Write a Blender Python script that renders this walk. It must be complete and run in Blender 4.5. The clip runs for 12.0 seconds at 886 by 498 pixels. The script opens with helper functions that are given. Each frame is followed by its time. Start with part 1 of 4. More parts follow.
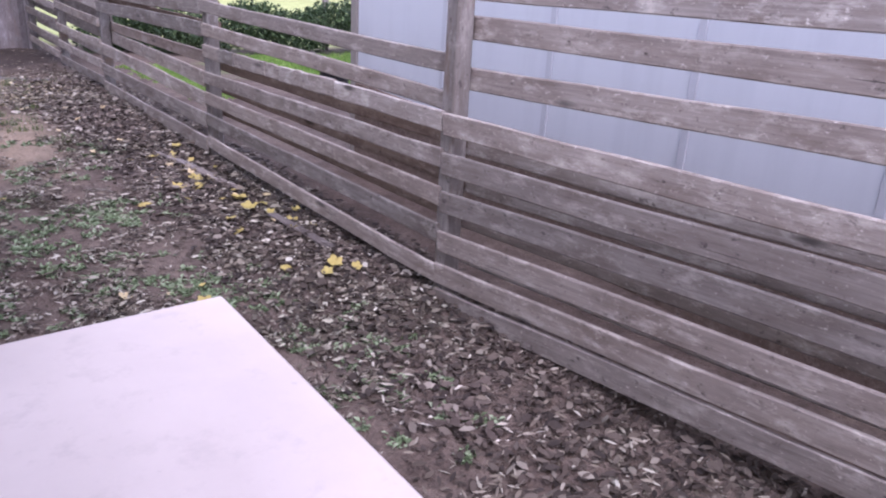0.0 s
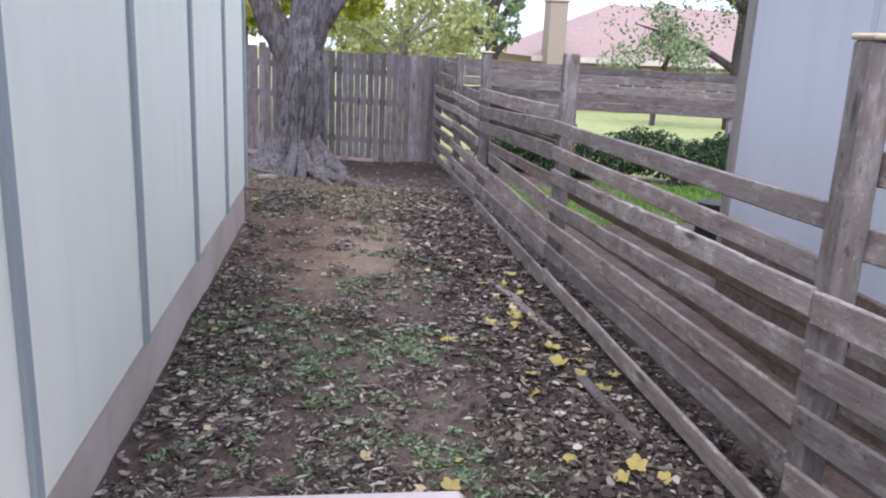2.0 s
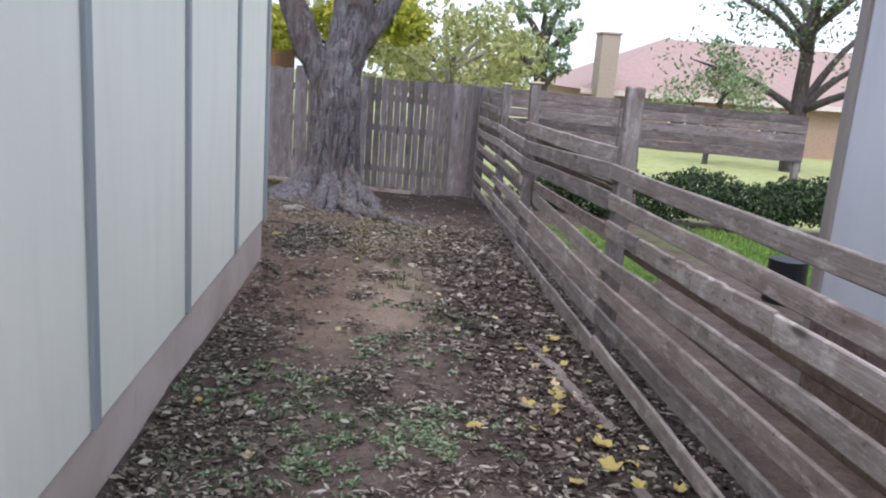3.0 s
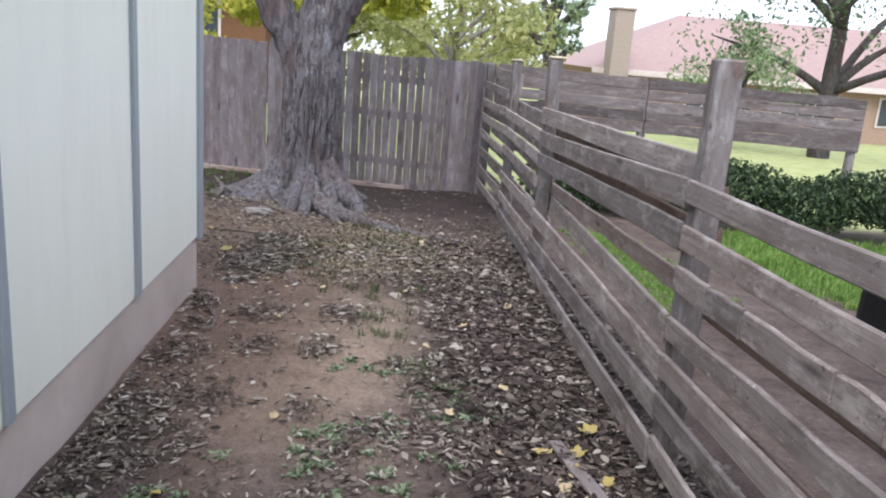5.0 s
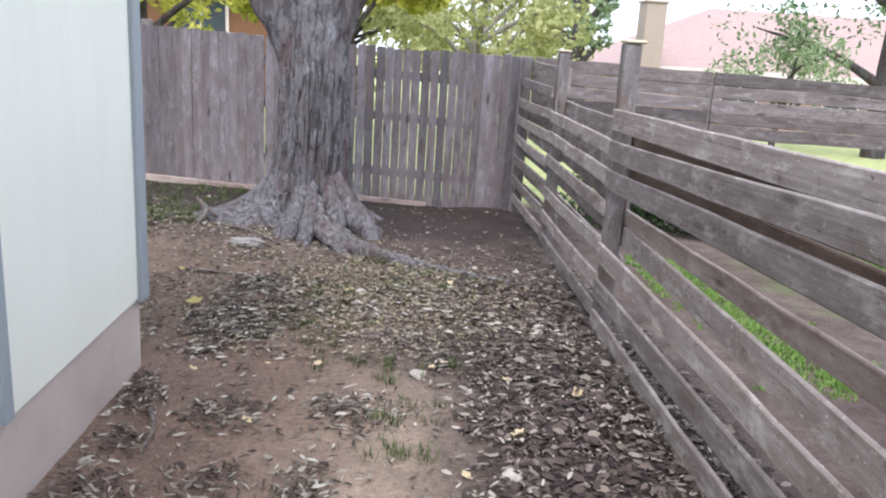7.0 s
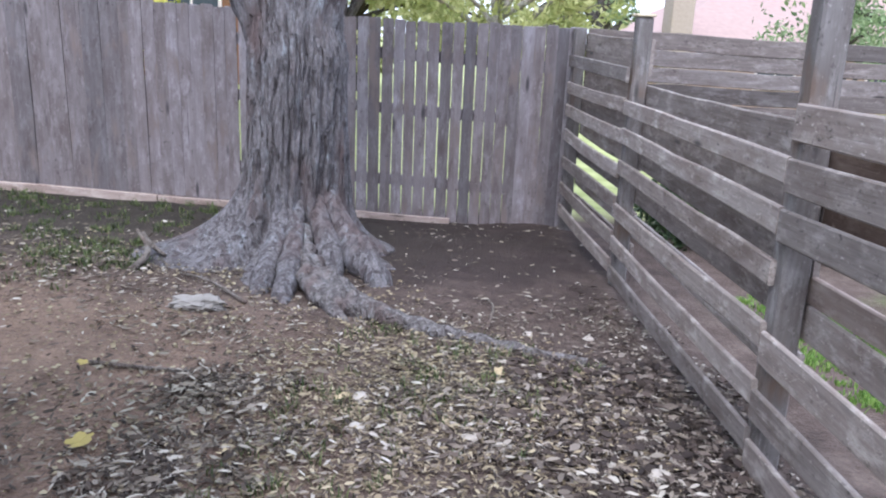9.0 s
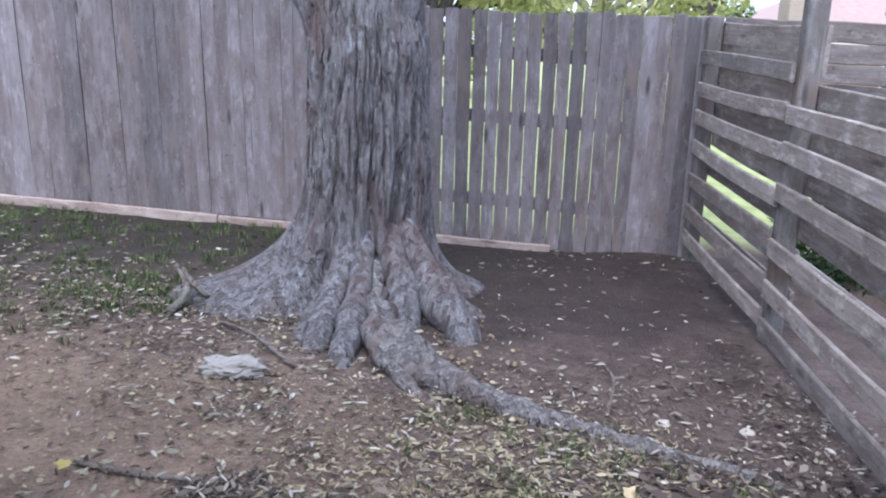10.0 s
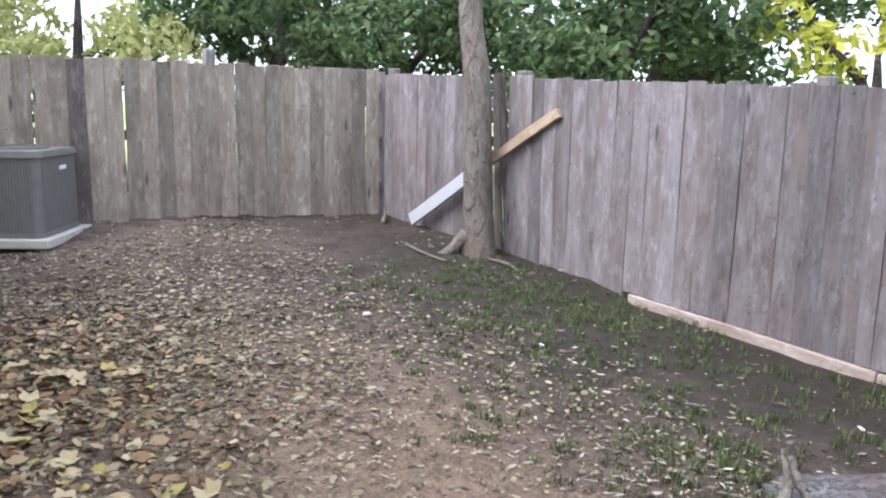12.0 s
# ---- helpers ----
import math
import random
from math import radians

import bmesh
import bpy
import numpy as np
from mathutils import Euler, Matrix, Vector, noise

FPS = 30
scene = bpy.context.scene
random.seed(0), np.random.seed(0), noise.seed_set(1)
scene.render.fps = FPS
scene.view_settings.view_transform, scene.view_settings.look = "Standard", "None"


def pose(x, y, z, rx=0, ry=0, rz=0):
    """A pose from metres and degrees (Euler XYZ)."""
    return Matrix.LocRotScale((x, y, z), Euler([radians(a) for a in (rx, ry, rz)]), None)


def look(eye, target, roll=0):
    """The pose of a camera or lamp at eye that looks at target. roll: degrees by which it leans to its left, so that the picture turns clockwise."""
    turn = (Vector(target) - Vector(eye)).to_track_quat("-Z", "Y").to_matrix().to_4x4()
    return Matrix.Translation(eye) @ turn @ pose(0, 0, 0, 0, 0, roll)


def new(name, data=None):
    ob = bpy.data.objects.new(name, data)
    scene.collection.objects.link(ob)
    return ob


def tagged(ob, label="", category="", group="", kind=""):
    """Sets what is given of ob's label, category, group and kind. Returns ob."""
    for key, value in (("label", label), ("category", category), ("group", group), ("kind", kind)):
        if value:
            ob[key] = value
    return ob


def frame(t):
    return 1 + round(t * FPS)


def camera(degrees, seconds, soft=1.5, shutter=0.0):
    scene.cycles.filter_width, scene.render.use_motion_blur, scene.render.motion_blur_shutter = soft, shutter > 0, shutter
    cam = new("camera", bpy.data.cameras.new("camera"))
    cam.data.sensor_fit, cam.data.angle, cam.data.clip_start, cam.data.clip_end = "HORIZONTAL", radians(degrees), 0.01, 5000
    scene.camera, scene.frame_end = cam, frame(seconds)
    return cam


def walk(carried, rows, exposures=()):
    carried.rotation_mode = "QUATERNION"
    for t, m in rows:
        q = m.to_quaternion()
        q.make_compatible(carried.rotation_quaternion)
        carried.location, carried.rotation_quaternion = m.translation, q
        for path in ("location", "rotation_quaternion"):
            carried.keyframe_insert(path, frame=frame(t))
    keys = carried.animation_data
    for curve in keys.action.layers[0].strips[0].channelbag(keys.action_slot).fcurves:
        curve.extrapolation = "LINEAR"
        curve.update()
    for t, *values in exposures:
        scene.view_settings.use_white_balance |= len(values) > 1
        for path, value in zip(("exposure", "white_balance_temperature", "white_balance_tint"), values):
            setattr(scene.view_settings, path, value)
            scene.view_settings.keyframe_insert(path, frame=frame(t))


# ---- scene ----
cam = camera(58.0, 12.0, soft=2.1)
PATH = [
    (0, -0.000, -0.000, 2.042, 67.76, -3.08, -35.78),
    (0.5, 0.182, 0.130, 1.982, 70.19, -3.22, -26.89),
    (1, 0.396, 0.233, 1.922, 72.29, -2.31, -17.61),
    (1.5, 0.567, 0.438, 1.924, 73.79, -1.99, -11.04),
    (2, 0.696, 0.736, 1.930, 75.16, -2.62, -7.03),
    (2.5, 0.799, 1.082, 1.927, 76.29, -3.31, -4.27),
    (3, 0.822, 1.463, 1.913, 76.94, -4.24, -3.61),
    (5, 1.006, 2.995, 1.852, 75.49, -4.33, -3.20),
    (5.5, 1.034, 3.359, 1.795, 75.51, -4.01, -2.81),
    (6, 1.040, 3.702, 1.744, 75.76, -3.32, -2.40),
    (6.5, 1.050, 4.075, 1.762, 75.58, -2.65, -1.65),
    (7, 1.001, 4.434, 1.749, 75.47, -3.48, -1.94),
    (9, 0.943, 6.264, 1.652, 74.21, -2.30, -1.33),
    (9.5, 0.947, 6.734, 1.615, 73.93, -1.63, 1.44),
    (10, 0.912, 7.225, 1.579, 74.24, -1.29, 5.15),
    (10.5, 0.832, 7.695, 1.565, 75.07, -1.08, 12.94),
    (11, 0.704, 7.957, 1.600, 76.33, -1.36, 25.92),
    (11.5, 0.669, 8.094, 1.662, 77.63, -1.09, 39.58),
    (12, 0.677, 8.242, 1.597, 79.68, -1.20, 52.74),
]
EXPOSURES = [(0, 1.66, 5450, 30), (0.5, 1.56, 5450, 27), (1.5, 1.43, 5400, 19), (2.0, 1.33, 5500, 18), (2.5, 1.16, 5600, 16), (5.0, 1.36, 5700, 14), (6.5, 1.65, 5700, 13), (9.0, 1.69, 5350, 14), (10.5, 1.71, 5150, 13), (11.3, 1.73, 5400, 10), (12, 1.95, 5620, 11)]
walk(cam, [(t, pose(x, y, z, rx, ry, rz)) for t, x, y, z, rx, ry, rz in PATH], EXPOSURES)

# ---- sky and sun: soft, half-clouded late-afternoon light ----
SUN_EL, SUN_AZ = 55.0, 192.0  # elevation; degrees east of +y
world = bpy.data.worlds.new("sky")
scene.world = world
world.use_nodes = True
wn = world.node_tree.nodes
wl = world.node_tree.links
sky = wn.new("ShaderNodeTexSky")
sky.sky_type = "NISHITA"
sky.sun_disc = False
sky.sun_elevation = radians(SUN_EL)
sky.sun_rotation = radians(SUN_AZ)
sky.dust_density = 4.0
haze = wn.new("ShaderNodeMixRGB")
haze.inputs[0].default_value = 0.72
haze.inputs[2].default_value = (9.2, 9.4, 9.7, 1)
wl.new(sky.outputs[0], haze.inputs[1])
wl.new(haze.outputs[0], wn["Background"].inputs[0])
wn["Background"].inputs[1].default_value = 0.09
sun = new("sun", bpy.data.lights.new("sun", "SUN"))
sun.data.energy, sun.data.angle, sun.data.color = 1.2, radians(45), (1.0, 0.93, 0.83)
sun.matrix_world = look((0, 0, 0), (-math.sin(radians(SUN_AZ)) * math.cos(radians(SUN_EL)), -math.cos(radians(SUN_AZ)) * math.cos(radians(SUN_EL)), -math.sin(radians(SUN_EL))))


# ---- materials ----
class Mat:
    """A small node-graph writer for one principled material."""

    def __init__(self, name, rough=0.85, metal=0.0, spec=0.3):
        self.m = bpy.data.materials.new(name)
        self.m.use_nodes = True
        self.t = self.m.node_tree
        self.b = self.t.nodes["Principled BSDF"]
        self.b.inputs["Roughness"].default_value = rough
        self.b.inputs["Metallic"].default_value = metal
        self.b.inputs["Specular IOR Level"].default_value = spec

    def node(self, kind, **inputs):
        n = self.t.nodes.new(kind)
        for k, v in inputs.items():
            self.put(n, k.replace("_", " "), v)
        return n

    def put(self, n, key, v):
        s = n.inputs[int(key[1:])] if key[0] == "i" and key[1:].isdigit() else n.inputs[key]
        if isinstance(v, bpy.types.NodeSocket):
            self.t.links.new(v, s)
        else:
            s.default_value = v

    def coords(self, scale=(1, 1, 1), kind="Object", random=True):
        c = self.node("ShaderNodeTexCoord").outputs[kind]
        mp = self.node("ShaderNodeMapping", Vector=c, Scale=scale)
        if random:
            r = self.node("ShaderNodeObjectInfo").outputs["Random"]
            mul = self.node("ShaderNodeMath", i0=r, i1=57.0)
            mul.operation = "MULTIPLY"
            comb = self.node("ShaderNodeCombineXYZ", X=mul.outputs[0], Y=mul.outputs[0], Z=mul.outputs[0])
            self.put(mp, "Location", comb.outputs[0])
        return mp.outputs[0]

    def world(self, scale=(1, 1, 1)):
        c = self.node("ShaderNodeNewGeometry").outputs["Position"]
        return self.node("ShaderNodeMapping", Vector=c, Scale=scale).outputs[0]

    def noise(self, vec, scale, detail=4.0, rough=0.6):
        return self.node("ShaderNodeTexNoise", Vector=vec, Scale=scale, Detail=detail, Roughness=rough).outputs["Fac"]

    def ramp(self, fac, *stops):
        n = self.node("ShaderNodeValToRGB", Fac=fac)
        e = n.color_ramp.elements
        while len(e) < len(stops):
            e.new(0.5)
        for el, (p, c) in zip(e, stops):
            el.position = p
            el.color = (*c, 1) if len(c) == 3 else c
        return n.outputs["Color"]

    def gray(self, fac, a, b):
        if a > b:
            return self.ramp(fac, (b, (1, 1, 1)), (a, (0, 0, 0)))
        return self.ramp(fac, (a, (0, 0, 0)), (b, (1, 1, 1)))

    def mix(self, fac, a, b, how="MIX"):
        n = self.node("ShaderNodeMixRGB")
        n.blend_type = how
        for k, v in zip("i0 i1 i2".split(), (fac, a, b)):
            if isinstance(v, tuple) and len(v) == 3:
                v = (*v, 1)
            self.put(n, k, v)
        return n.outputs[0]

    def finish(self, color, height=None, strength=0.4, distance=0.01):
        self.put(self.b, "Base Color", (*color, 1) if isinstance(color, tuple) else color)
        if height is not None:
            bp = self.node("ShaderNodeBump", Height=height, Strength=strength, Distance=distance)
            self.put(self.b, "Normal", bp.outputs[0])
        return self.m


def wood(name, dark, mid, light, grain=(1.2, 28, 28), rough=0.9, vary=0.35, stain=None):
    """Weathered boards; the grain runs along the object's local x."""
    a = Mat(name, rough, spec=0.2)
    v = a.coords(grain)
    fine = a.noise(v, 2.2, 6, 0.62)
    blotch = a.noise(a.coords((1.5, 5, 5)), 2.0, 5, 0.65)
    col = a.ramp(fine, (0.30, tuple(0.45 * d + 0.55 * m for d, m in zip(dark, mid))), (0.5, mid), (0.74, tuple(0.6 * m + 0.4 * l for m, l in zip(mid, light))))
    col = a.mix(a.gray(blotch, 0.42, 0.72), col, tuple(c * k for c, k in zip(mid, (0.60, 0.55, 0.52))))
    pale = a.noise(a.coords((2.2, 6, 6)), 2.6, 5, 0.7)
    col = a.mix(a.gray(pale, 0.52, 0.70), col, light)
    lichen = a.noise(a.coords((9, 16, 16)), 4.0, 5, 0.75)
    col = a.mix(a.gray(lichen, 0.60, 0.72), col, tuple(min(1, c * 1.3) for c in light))
    grime = a.noise(a.coords((7, 12, 12)), 3.0, 5, 0.7)
    col = a.mix(a.gray(grime, 0.40, 0.28), col, tuple(c * 0.6 for c in dark))
    r = a.node("ShaderNodeObjectInfo").outputs["Random"]
    tint = a.ramp(r, (0.0, (1 - vary, 1 - vary, 1 - vary)), (0.5, (1, 0.96, 0.93)), (1.0, (1 + vary * 0.6, 1 + vary * 0.6, 1 + vary * 0.6)))
    col = a.mix(1.0, col, tint, "MULTIPLY")
    if stain:
        spots = a.noise(a.coords((2.5, 7, 7)), 1.0, 3, 0.55)
        col = a.mix(a.gray(spots, 0.56, 0.70), col, stain)
    crack = a.noise(a.coords((0.8, 60, 60)), 1.6, 3, 0.6)
    col = a.mix(a.gray(crack, 0.31, 0.25), col, tuple(c * 0.5 for c in dark))
    knot = a.node("ShaderNodeTexVoronoi", Vector=a.coords((1.6, 7, 7)), Scale=1.0).outputs["Distance"]
    col = a.mix(a.gray(knot, 0.13, 0.05), col, tuple(c * 0.35 for c in mid))
    return a.finish(col, a.mix(0.5, fine, crack), 0.6, 0.005)


M_RAIL = wood("weathered_rail_wood", (0.125, 0.106, 0.10), (0.28, 0.245, 0.23), (0.46, 0.42, 0.395))
M_POST = wood("weathered_post_wood", (0.115, 0.10, 0.096), (0.21, 0.193, 0.188), (0.32, 0.30, 0.295), grain=(1.0, 22, 22), vary=0.15, stain=(0.15, 0.108, 0.085))
M_PICKET = wood("grey_picket_wood", (0.14, 0.122, 0.125), (0.212, 0.190, 0.198), (0.285, 0.263, 0.279), grain=(0.9, 24, 24), stain=(0.185, 0.148, 0.138))
M_PICKET_WARM = wood("brown_grey_picket_wood", (0.195, 0.168, 0.142), (0.29, 0.253, 0.218), (0.41, 0.375, 0.335), grain=(0.9, 24, 24))
M_KICK = wood("pale_kickboard_wood", (0.22, 0.17, 0.15), (0.36, 0.29, 0.26), (0.48, 0.41, 0.37), vary=0.15)
# true brown of the back boards, darkened further for shadow between the rails
M_BROWN = wood("shadow_darkened_brown_wood", (0.10, 0.072, 0.058), (0.18, 0.134, 0.11), (0.26, 0.205, 0.175), vary=0.2)
M_SIDE = wood("dark_side_fence_wood", (0.085, 0.072, 0.068), (0.165, 0.142, 0.136), (0.27, 0.24, 0.232))
M_PLANK = wood("fresh_tan_plank_wood", (0.30, 0.22, 0.155), (0.42, 0.32, 0.235), (0.50, 0.40, 0.31), vary=0.1)


def paint(name, base, dirt, scale=1.0, rough=0.55, amount=0.35, streak=(6, 6, 0.7)):
    a = Mat(name, rough, spec=0.35)
    w = a.world(streak)
    s = a.noise(w, 1.4 * scale, 5, 0.6)
    fine = a.noise(a.world((1, 1, 1)), 90, 3, 0.6)
    big = a.noise(a.world((1, 1, 1)), 0.9, 3, 0.5)
    col = a.mix(a.gray(s, 0.45, 0.85), base, dirt)
    col = a.mix(a.gray(big, 0.3, 0.9), col, tuple(c * (1 - 0.25 * amount) for c in base))
    return a.finish(col, a.mix(0.4, fine, s), 0.18, 0.004)


M_SIDING = paint("pale_green_white_siding_paint", (0.82, 0.815, 0.70), (0.74, 0.73, 0.625))
# grey puts the battens' shading into their colour; the corner trim shares it
M_BATTEN = paint("batten_shade_and_trim_grey_paint", (0.32, 0.35, 0.36), (0.25, 0.27, 0.28))
M_SHED = paint("white_shed_paint", (0.55, 0.56, 0.60), (0.47, 0.48, 0.52))
M_SHED_TRIM = paint("taupe_trim_paint", (0.26, 0.23, 0.21), (0.18, 0.16, 0.15))


def concrete(name, base, stain, spot=0.0, rough=0.9):
    a = Mat(name, rough, spec=0.25)
    big = a.noise(a.world(), 1.6, 5, 0.6)
    mid = a.noise(a.world(), 7.0, 5, 0.65)
    fine = a.noise(a.world(), 160, 3, 0.6)
    col = a.mix(a.gray(big, 0.38, 0.75), base, stain)
    col = a.mix(a.gray(mid, 0.55, 0.8), col, tuple(c * 0.8 for c in base))
    if spot:
        vor = a.node("ShaderNodeTexVoronoi", Vector=a.world(), Scale=4.2)
        col = a.mix(a.gray(a.mix(0.35, vor.outputs["Distance"], a.noise(a.world(), 9.0, 4, 0.7)), 0.20, 0.14), col, tuple(c * (1 - spot) for c in stain))
    return a.finish(col, a.mix(0.5, fine, mid), 0.25, 0.004)


M_SLAB = concrete("pinkish_white_slab_concrete", (0.53, 0.455, 0.44), (0.455, 0.39, 0.375), 0.45, 0.75)
M_FOUND = concrete("pinkish_grey_foundation_concrete", (0.56, 0.475, 0.415), (0.41, 0.34, 0.29))
M_PAD = concrete("pale_pad_concrete", (0.55, 0.53, 0.50), (0.42, 0.40, 0.38))
M_STONE = concrete("pale_limestone", (0.46, 0.41, 0.36), (0.33, 0.29, 0.25))
M_ROCK = concrete("whitish_flat_rock", (0.37, 0.345, 0.315), (0.17, 0.15, 0.135))


def plain(name, color, rough=0.6, metal=0.0, spread=0.25, scale=12.0):
    a = Mat(name, rough, metal)
    n = a.noise(a.coords(), scale, 4, 0.6)
    return a.finish(a.mix(n, tuple(c * (1 - spread) for c in color), tuple(min(1, c * (1 + spread)) for c in color)), n, 0.1, 0.003)


M_CAP = plain("pale_post_cap_wood", (0.52, 0.44, 0.31), 0.8)
M_METAL = plain("grey_painted_steel", (0.165, 0.155, 0.15), 0.75)
M_METAL_DARK = plain("dark_grey_painted_steel", (0.10, 0.095, 0.092), 0.75)
M_WHITE = plain("white_label_plastic", (0.75, 0.75, 0.76), 0.4, spread=0.05)
M_WHITEBOARD = plain("white_painted_plank", (0.46, 0.46, 0.49), 0.6, spread=0.1)
M_BLACK = plain("black_plastic", (0.012, 0.012, 0.013), 0.5)
M_GLASS = plain("dark_window_glass", (0.06, 0.07, 0.08), 0.08)
M_ROOF = plain("pinkish_tan_roof_shingle", (0.31, 0.22, 0.195), 0.9, spread=0.2, scale=5)
M_ROOF_GREY = plain("grey_roof_shingle", (0.22, 0.21, 0.20), 0.9)
M_HOUSE_WALL = plain("tan_brick_wall", (0.33, 0.23, 0.17), 0.9)
M_BROWN_WALL = plain("brown_wooden_wall", (0.17, 0.085, 0.045), 0.9)
M_FASCIA = plain("pale_fascia_paint", (0.58, 0.50, 0.46), 0.6)
M_CHIMNEY = plain("pink_tan_chimney_brick", (0.34, 0.275, 0.23), 0.9)


def bark(name, dark, mid, light, tall=0.18):
    """Furrowed bark: long upright plates parted by dark cracks, patched with lichen."""
    a = Mat(name, 0.95, spec=0.12)
    warp = a.noise(a.coords((1, 1, 0.5), "Object", False), 5.0, 3, 0.5)
    v = a.coords((1, 1, tall), "Object", False)
    vw = a.node("ShaderNodeVectorMath", i0=v, i1=a.mix(0.5, (0, 0, 0), a.mix(1.0, warp, (0.16, 0.16, 0.16), "MULTIPLY")))
    vw.operation = "ADD"
    plate = a.noise(vw.outputs[0], 27, 3, 0.6)
    fine = a.noise(a.coords((1, 1, 0.35), "Object", False), 85, 5, 0.7)
    crack = a.gray(plate, 0.40, 0.52)
    big = a.noise(a.coords((1, 1, 0.45), "Object", False), 3.2, 4, 0.6)
    col = a.ramp(fine, (0.3, tuple(c * 0.7 for c in mid)), (0.5, mid), (0.72, light))
    brown = a.gray(big, 0.50, 0.64)
    col = a.mix(brown, col, tuple(c * k for c, k in zip(mid, (0.84, 0.71, 0.67))))
    col = a.mix(a.mix(1.0, crack, (0.45, 0.45, 0.45), "ADD"), dark, col)
    lichen = a.noise(a.coords((1, 1, 0.4), "Object", False), 8.0, 6, 0.75)
    spot = a.mix(1.0, a.gray(lichen, 0.53, 0.72), a.gray(fine, 0.36, 0.62), "MULTIPLY")
    col = a.mix(a.mix(1.0, spot, crack, "MULTIPLY"), col, tuple(min(1, c * k) for c, k in zip(light, (1.15, 1.32, 1.36))))
    return a.finish(col, a.mix(0.35, crack, fine), 1.0, 0.02)


# the shed's white again, darkened to carry the shading along its battens
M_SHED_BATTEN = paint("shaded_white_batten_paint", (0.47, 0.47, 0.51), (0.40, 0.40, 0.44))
M_BARK = bark("furrowed_grey_bark", (0.058, 0.048, 0.048), (0.150, 0.136, 0.140), (0.265, 0.257, 0.272))
M_BARK_FAR = bark("dark_far_bark", (0.03, 0.026, 0.024), (0.08, 0.07, 0.065), (0.14, 0.125, 0.12))
M_BARK_PALE = bark("pale_grey_far_bark", (0.16, 0.145, 0.12), (0.26, 0.24, 0.20), (0.36, 0.34, 0.29))
M_BARK_SMOOTH = bark("brown_smooth_bark", (0.14, 0.115, 0.10), (0.19, 0.165, 0.145), (0.24, 0.215, 0.195), 0.3)
M_ROOT = bark("bare_root_wood", (0.07, 0.06, 0.058), (0.165, 0.148, 0.146), (0.30, 0.285, 0.285), 0.6)


def leafy(name, stops, rough=0.6, trans=0.3):
    """Leaf colours that vary from leaf to leaf."""
    a = Mat(name, rough, spec=0.25)
    r = a.node("ShaderNodeNewGeometry").outputs["Random Per Island"]
    col = a.ramp(r, *stops)
    n = a.noise(a.world(), 1.1, 3, 0.6)
    col = a.mix(a.gray(n, 0.35, 0.75), col, a.mix(1.0, col, (0.72, 0.78, 0.7), "MULTIPLY"))
    m = a.finish(col)
    if trans:
        tr = a.node("ShaderNodeBsdfTranslucent", Color=col)
        mx = a.node("ShaderNodeMixShader", i0=trans, i1=a.b.outputs[0], i2=tr.outputs[0])
        a.t.links.new(mx.outputs[0], a.t.nodes["Material Output"].inputs[0])
    return m


M_LITTER = leafy("dry_leaf_litter", ((0.0, (0.035, 0.025, 0.021)), (0.38, (0.085, 0.063, 0.052)), (0.64, (0.18, 0.142, 0.117)), (0.86, (0.31, 0.262, 0.222)), (1.0, (0.50, 0.45, 0.40))), 0.8, 0)
M_LITTER_DARK = leafy("dark_brown_leaf_litter", ((0.0, (0.028, 0.02, 0.018)), (0.5, (0.07, 0.05, 0.043)), (0.85, (0.125, 0.096, 0.082)), (1.0, (0.26, 0.22, 0.19))), 0.75, 0)
M_LITTER_YEL = leafy("tan_yellow_leaf_litter", ((0.0, (0.10, 0.072, 0.046)), (0.5, (0.24, 0.185, 0.12)), (1.0, (0.42, 0.35, 0.24))), 0.8, 0)
M_LITTER_WARM = leafy("warm_brown_leaf_litter", ((0.0, (0.12, 0.06, 0.035)), (0.5, (0.27, 0.155, 0.085)), (1.0, (0.48, 0.34, 0.20))), 0.8, 0)
M_WEED = leafy("low_green_weeds", ((0.0, (0.09, 0.125, 0.06)), (0.5, (0.20, 0.255, 0.145)), (1.0, (0.38, 0.43, 0.30))), 0.6, 0.2)
M_GRASS = leafy("sparse_yellow_green_grass", ((0.0, (0.035, 0.052, 0.02)), (0.5, (0.10, 0.135, 0.05)), (1.0, (0.19, 0.21, 0.085))), 0.6, 0.2)
M_LAWN = leafy("bright_green_lawn", ((0.0, (0.10, 0.19, 0.035)), (0.5, (0.18, 0.30, 0.06)), (1.0, (0.30, 0.40, 0.11))), 0.6, 0.3)
M_HEDGE = leafy("dark_green_hedge_leaves", ((0.0, (0.025, 0.04, 0.02)), (0.6, (0.05, 0.08, 0.035)), (1.0, (0.10, 0.14, 0.06))), 0.5, 0.2)
M_CROWN = leafy("mid_green_leaves", ((0.0, (0.05, 0.085, 0.04)), (0.55, (0.11, 0.165, 0.07)), (1.0, (0.22, 0.27, 0.12))), 0.5, 0.35)
M_CROWN_YG = leafy("yellow_green_leaves", ((0.0, (0.28, 0.31, 0.05)), (0.5, (0.52, 0.51, 0.08)), (1.0, (0.72, 0.66, 0.15))), 0.5, 0.5)
M_CROWN_LIGHT = leafy("light_green_leaves", ((0.0, (0.16, 0.22, 0.11)), (0.55, (0.27, 0.34, 0.18)), (1.0, (0.42, 0.48, 0.28))), 0.5, 0.45)
M_CROWN_PALE = leafy("pale_olive_leaves", ((0.0, (0.26, 0.28, 0.10)), (0.5, (0.41, 0.42, 0.17)), (1.0, (0.56, 0.53, 0.27))), 0.5, 0.5)
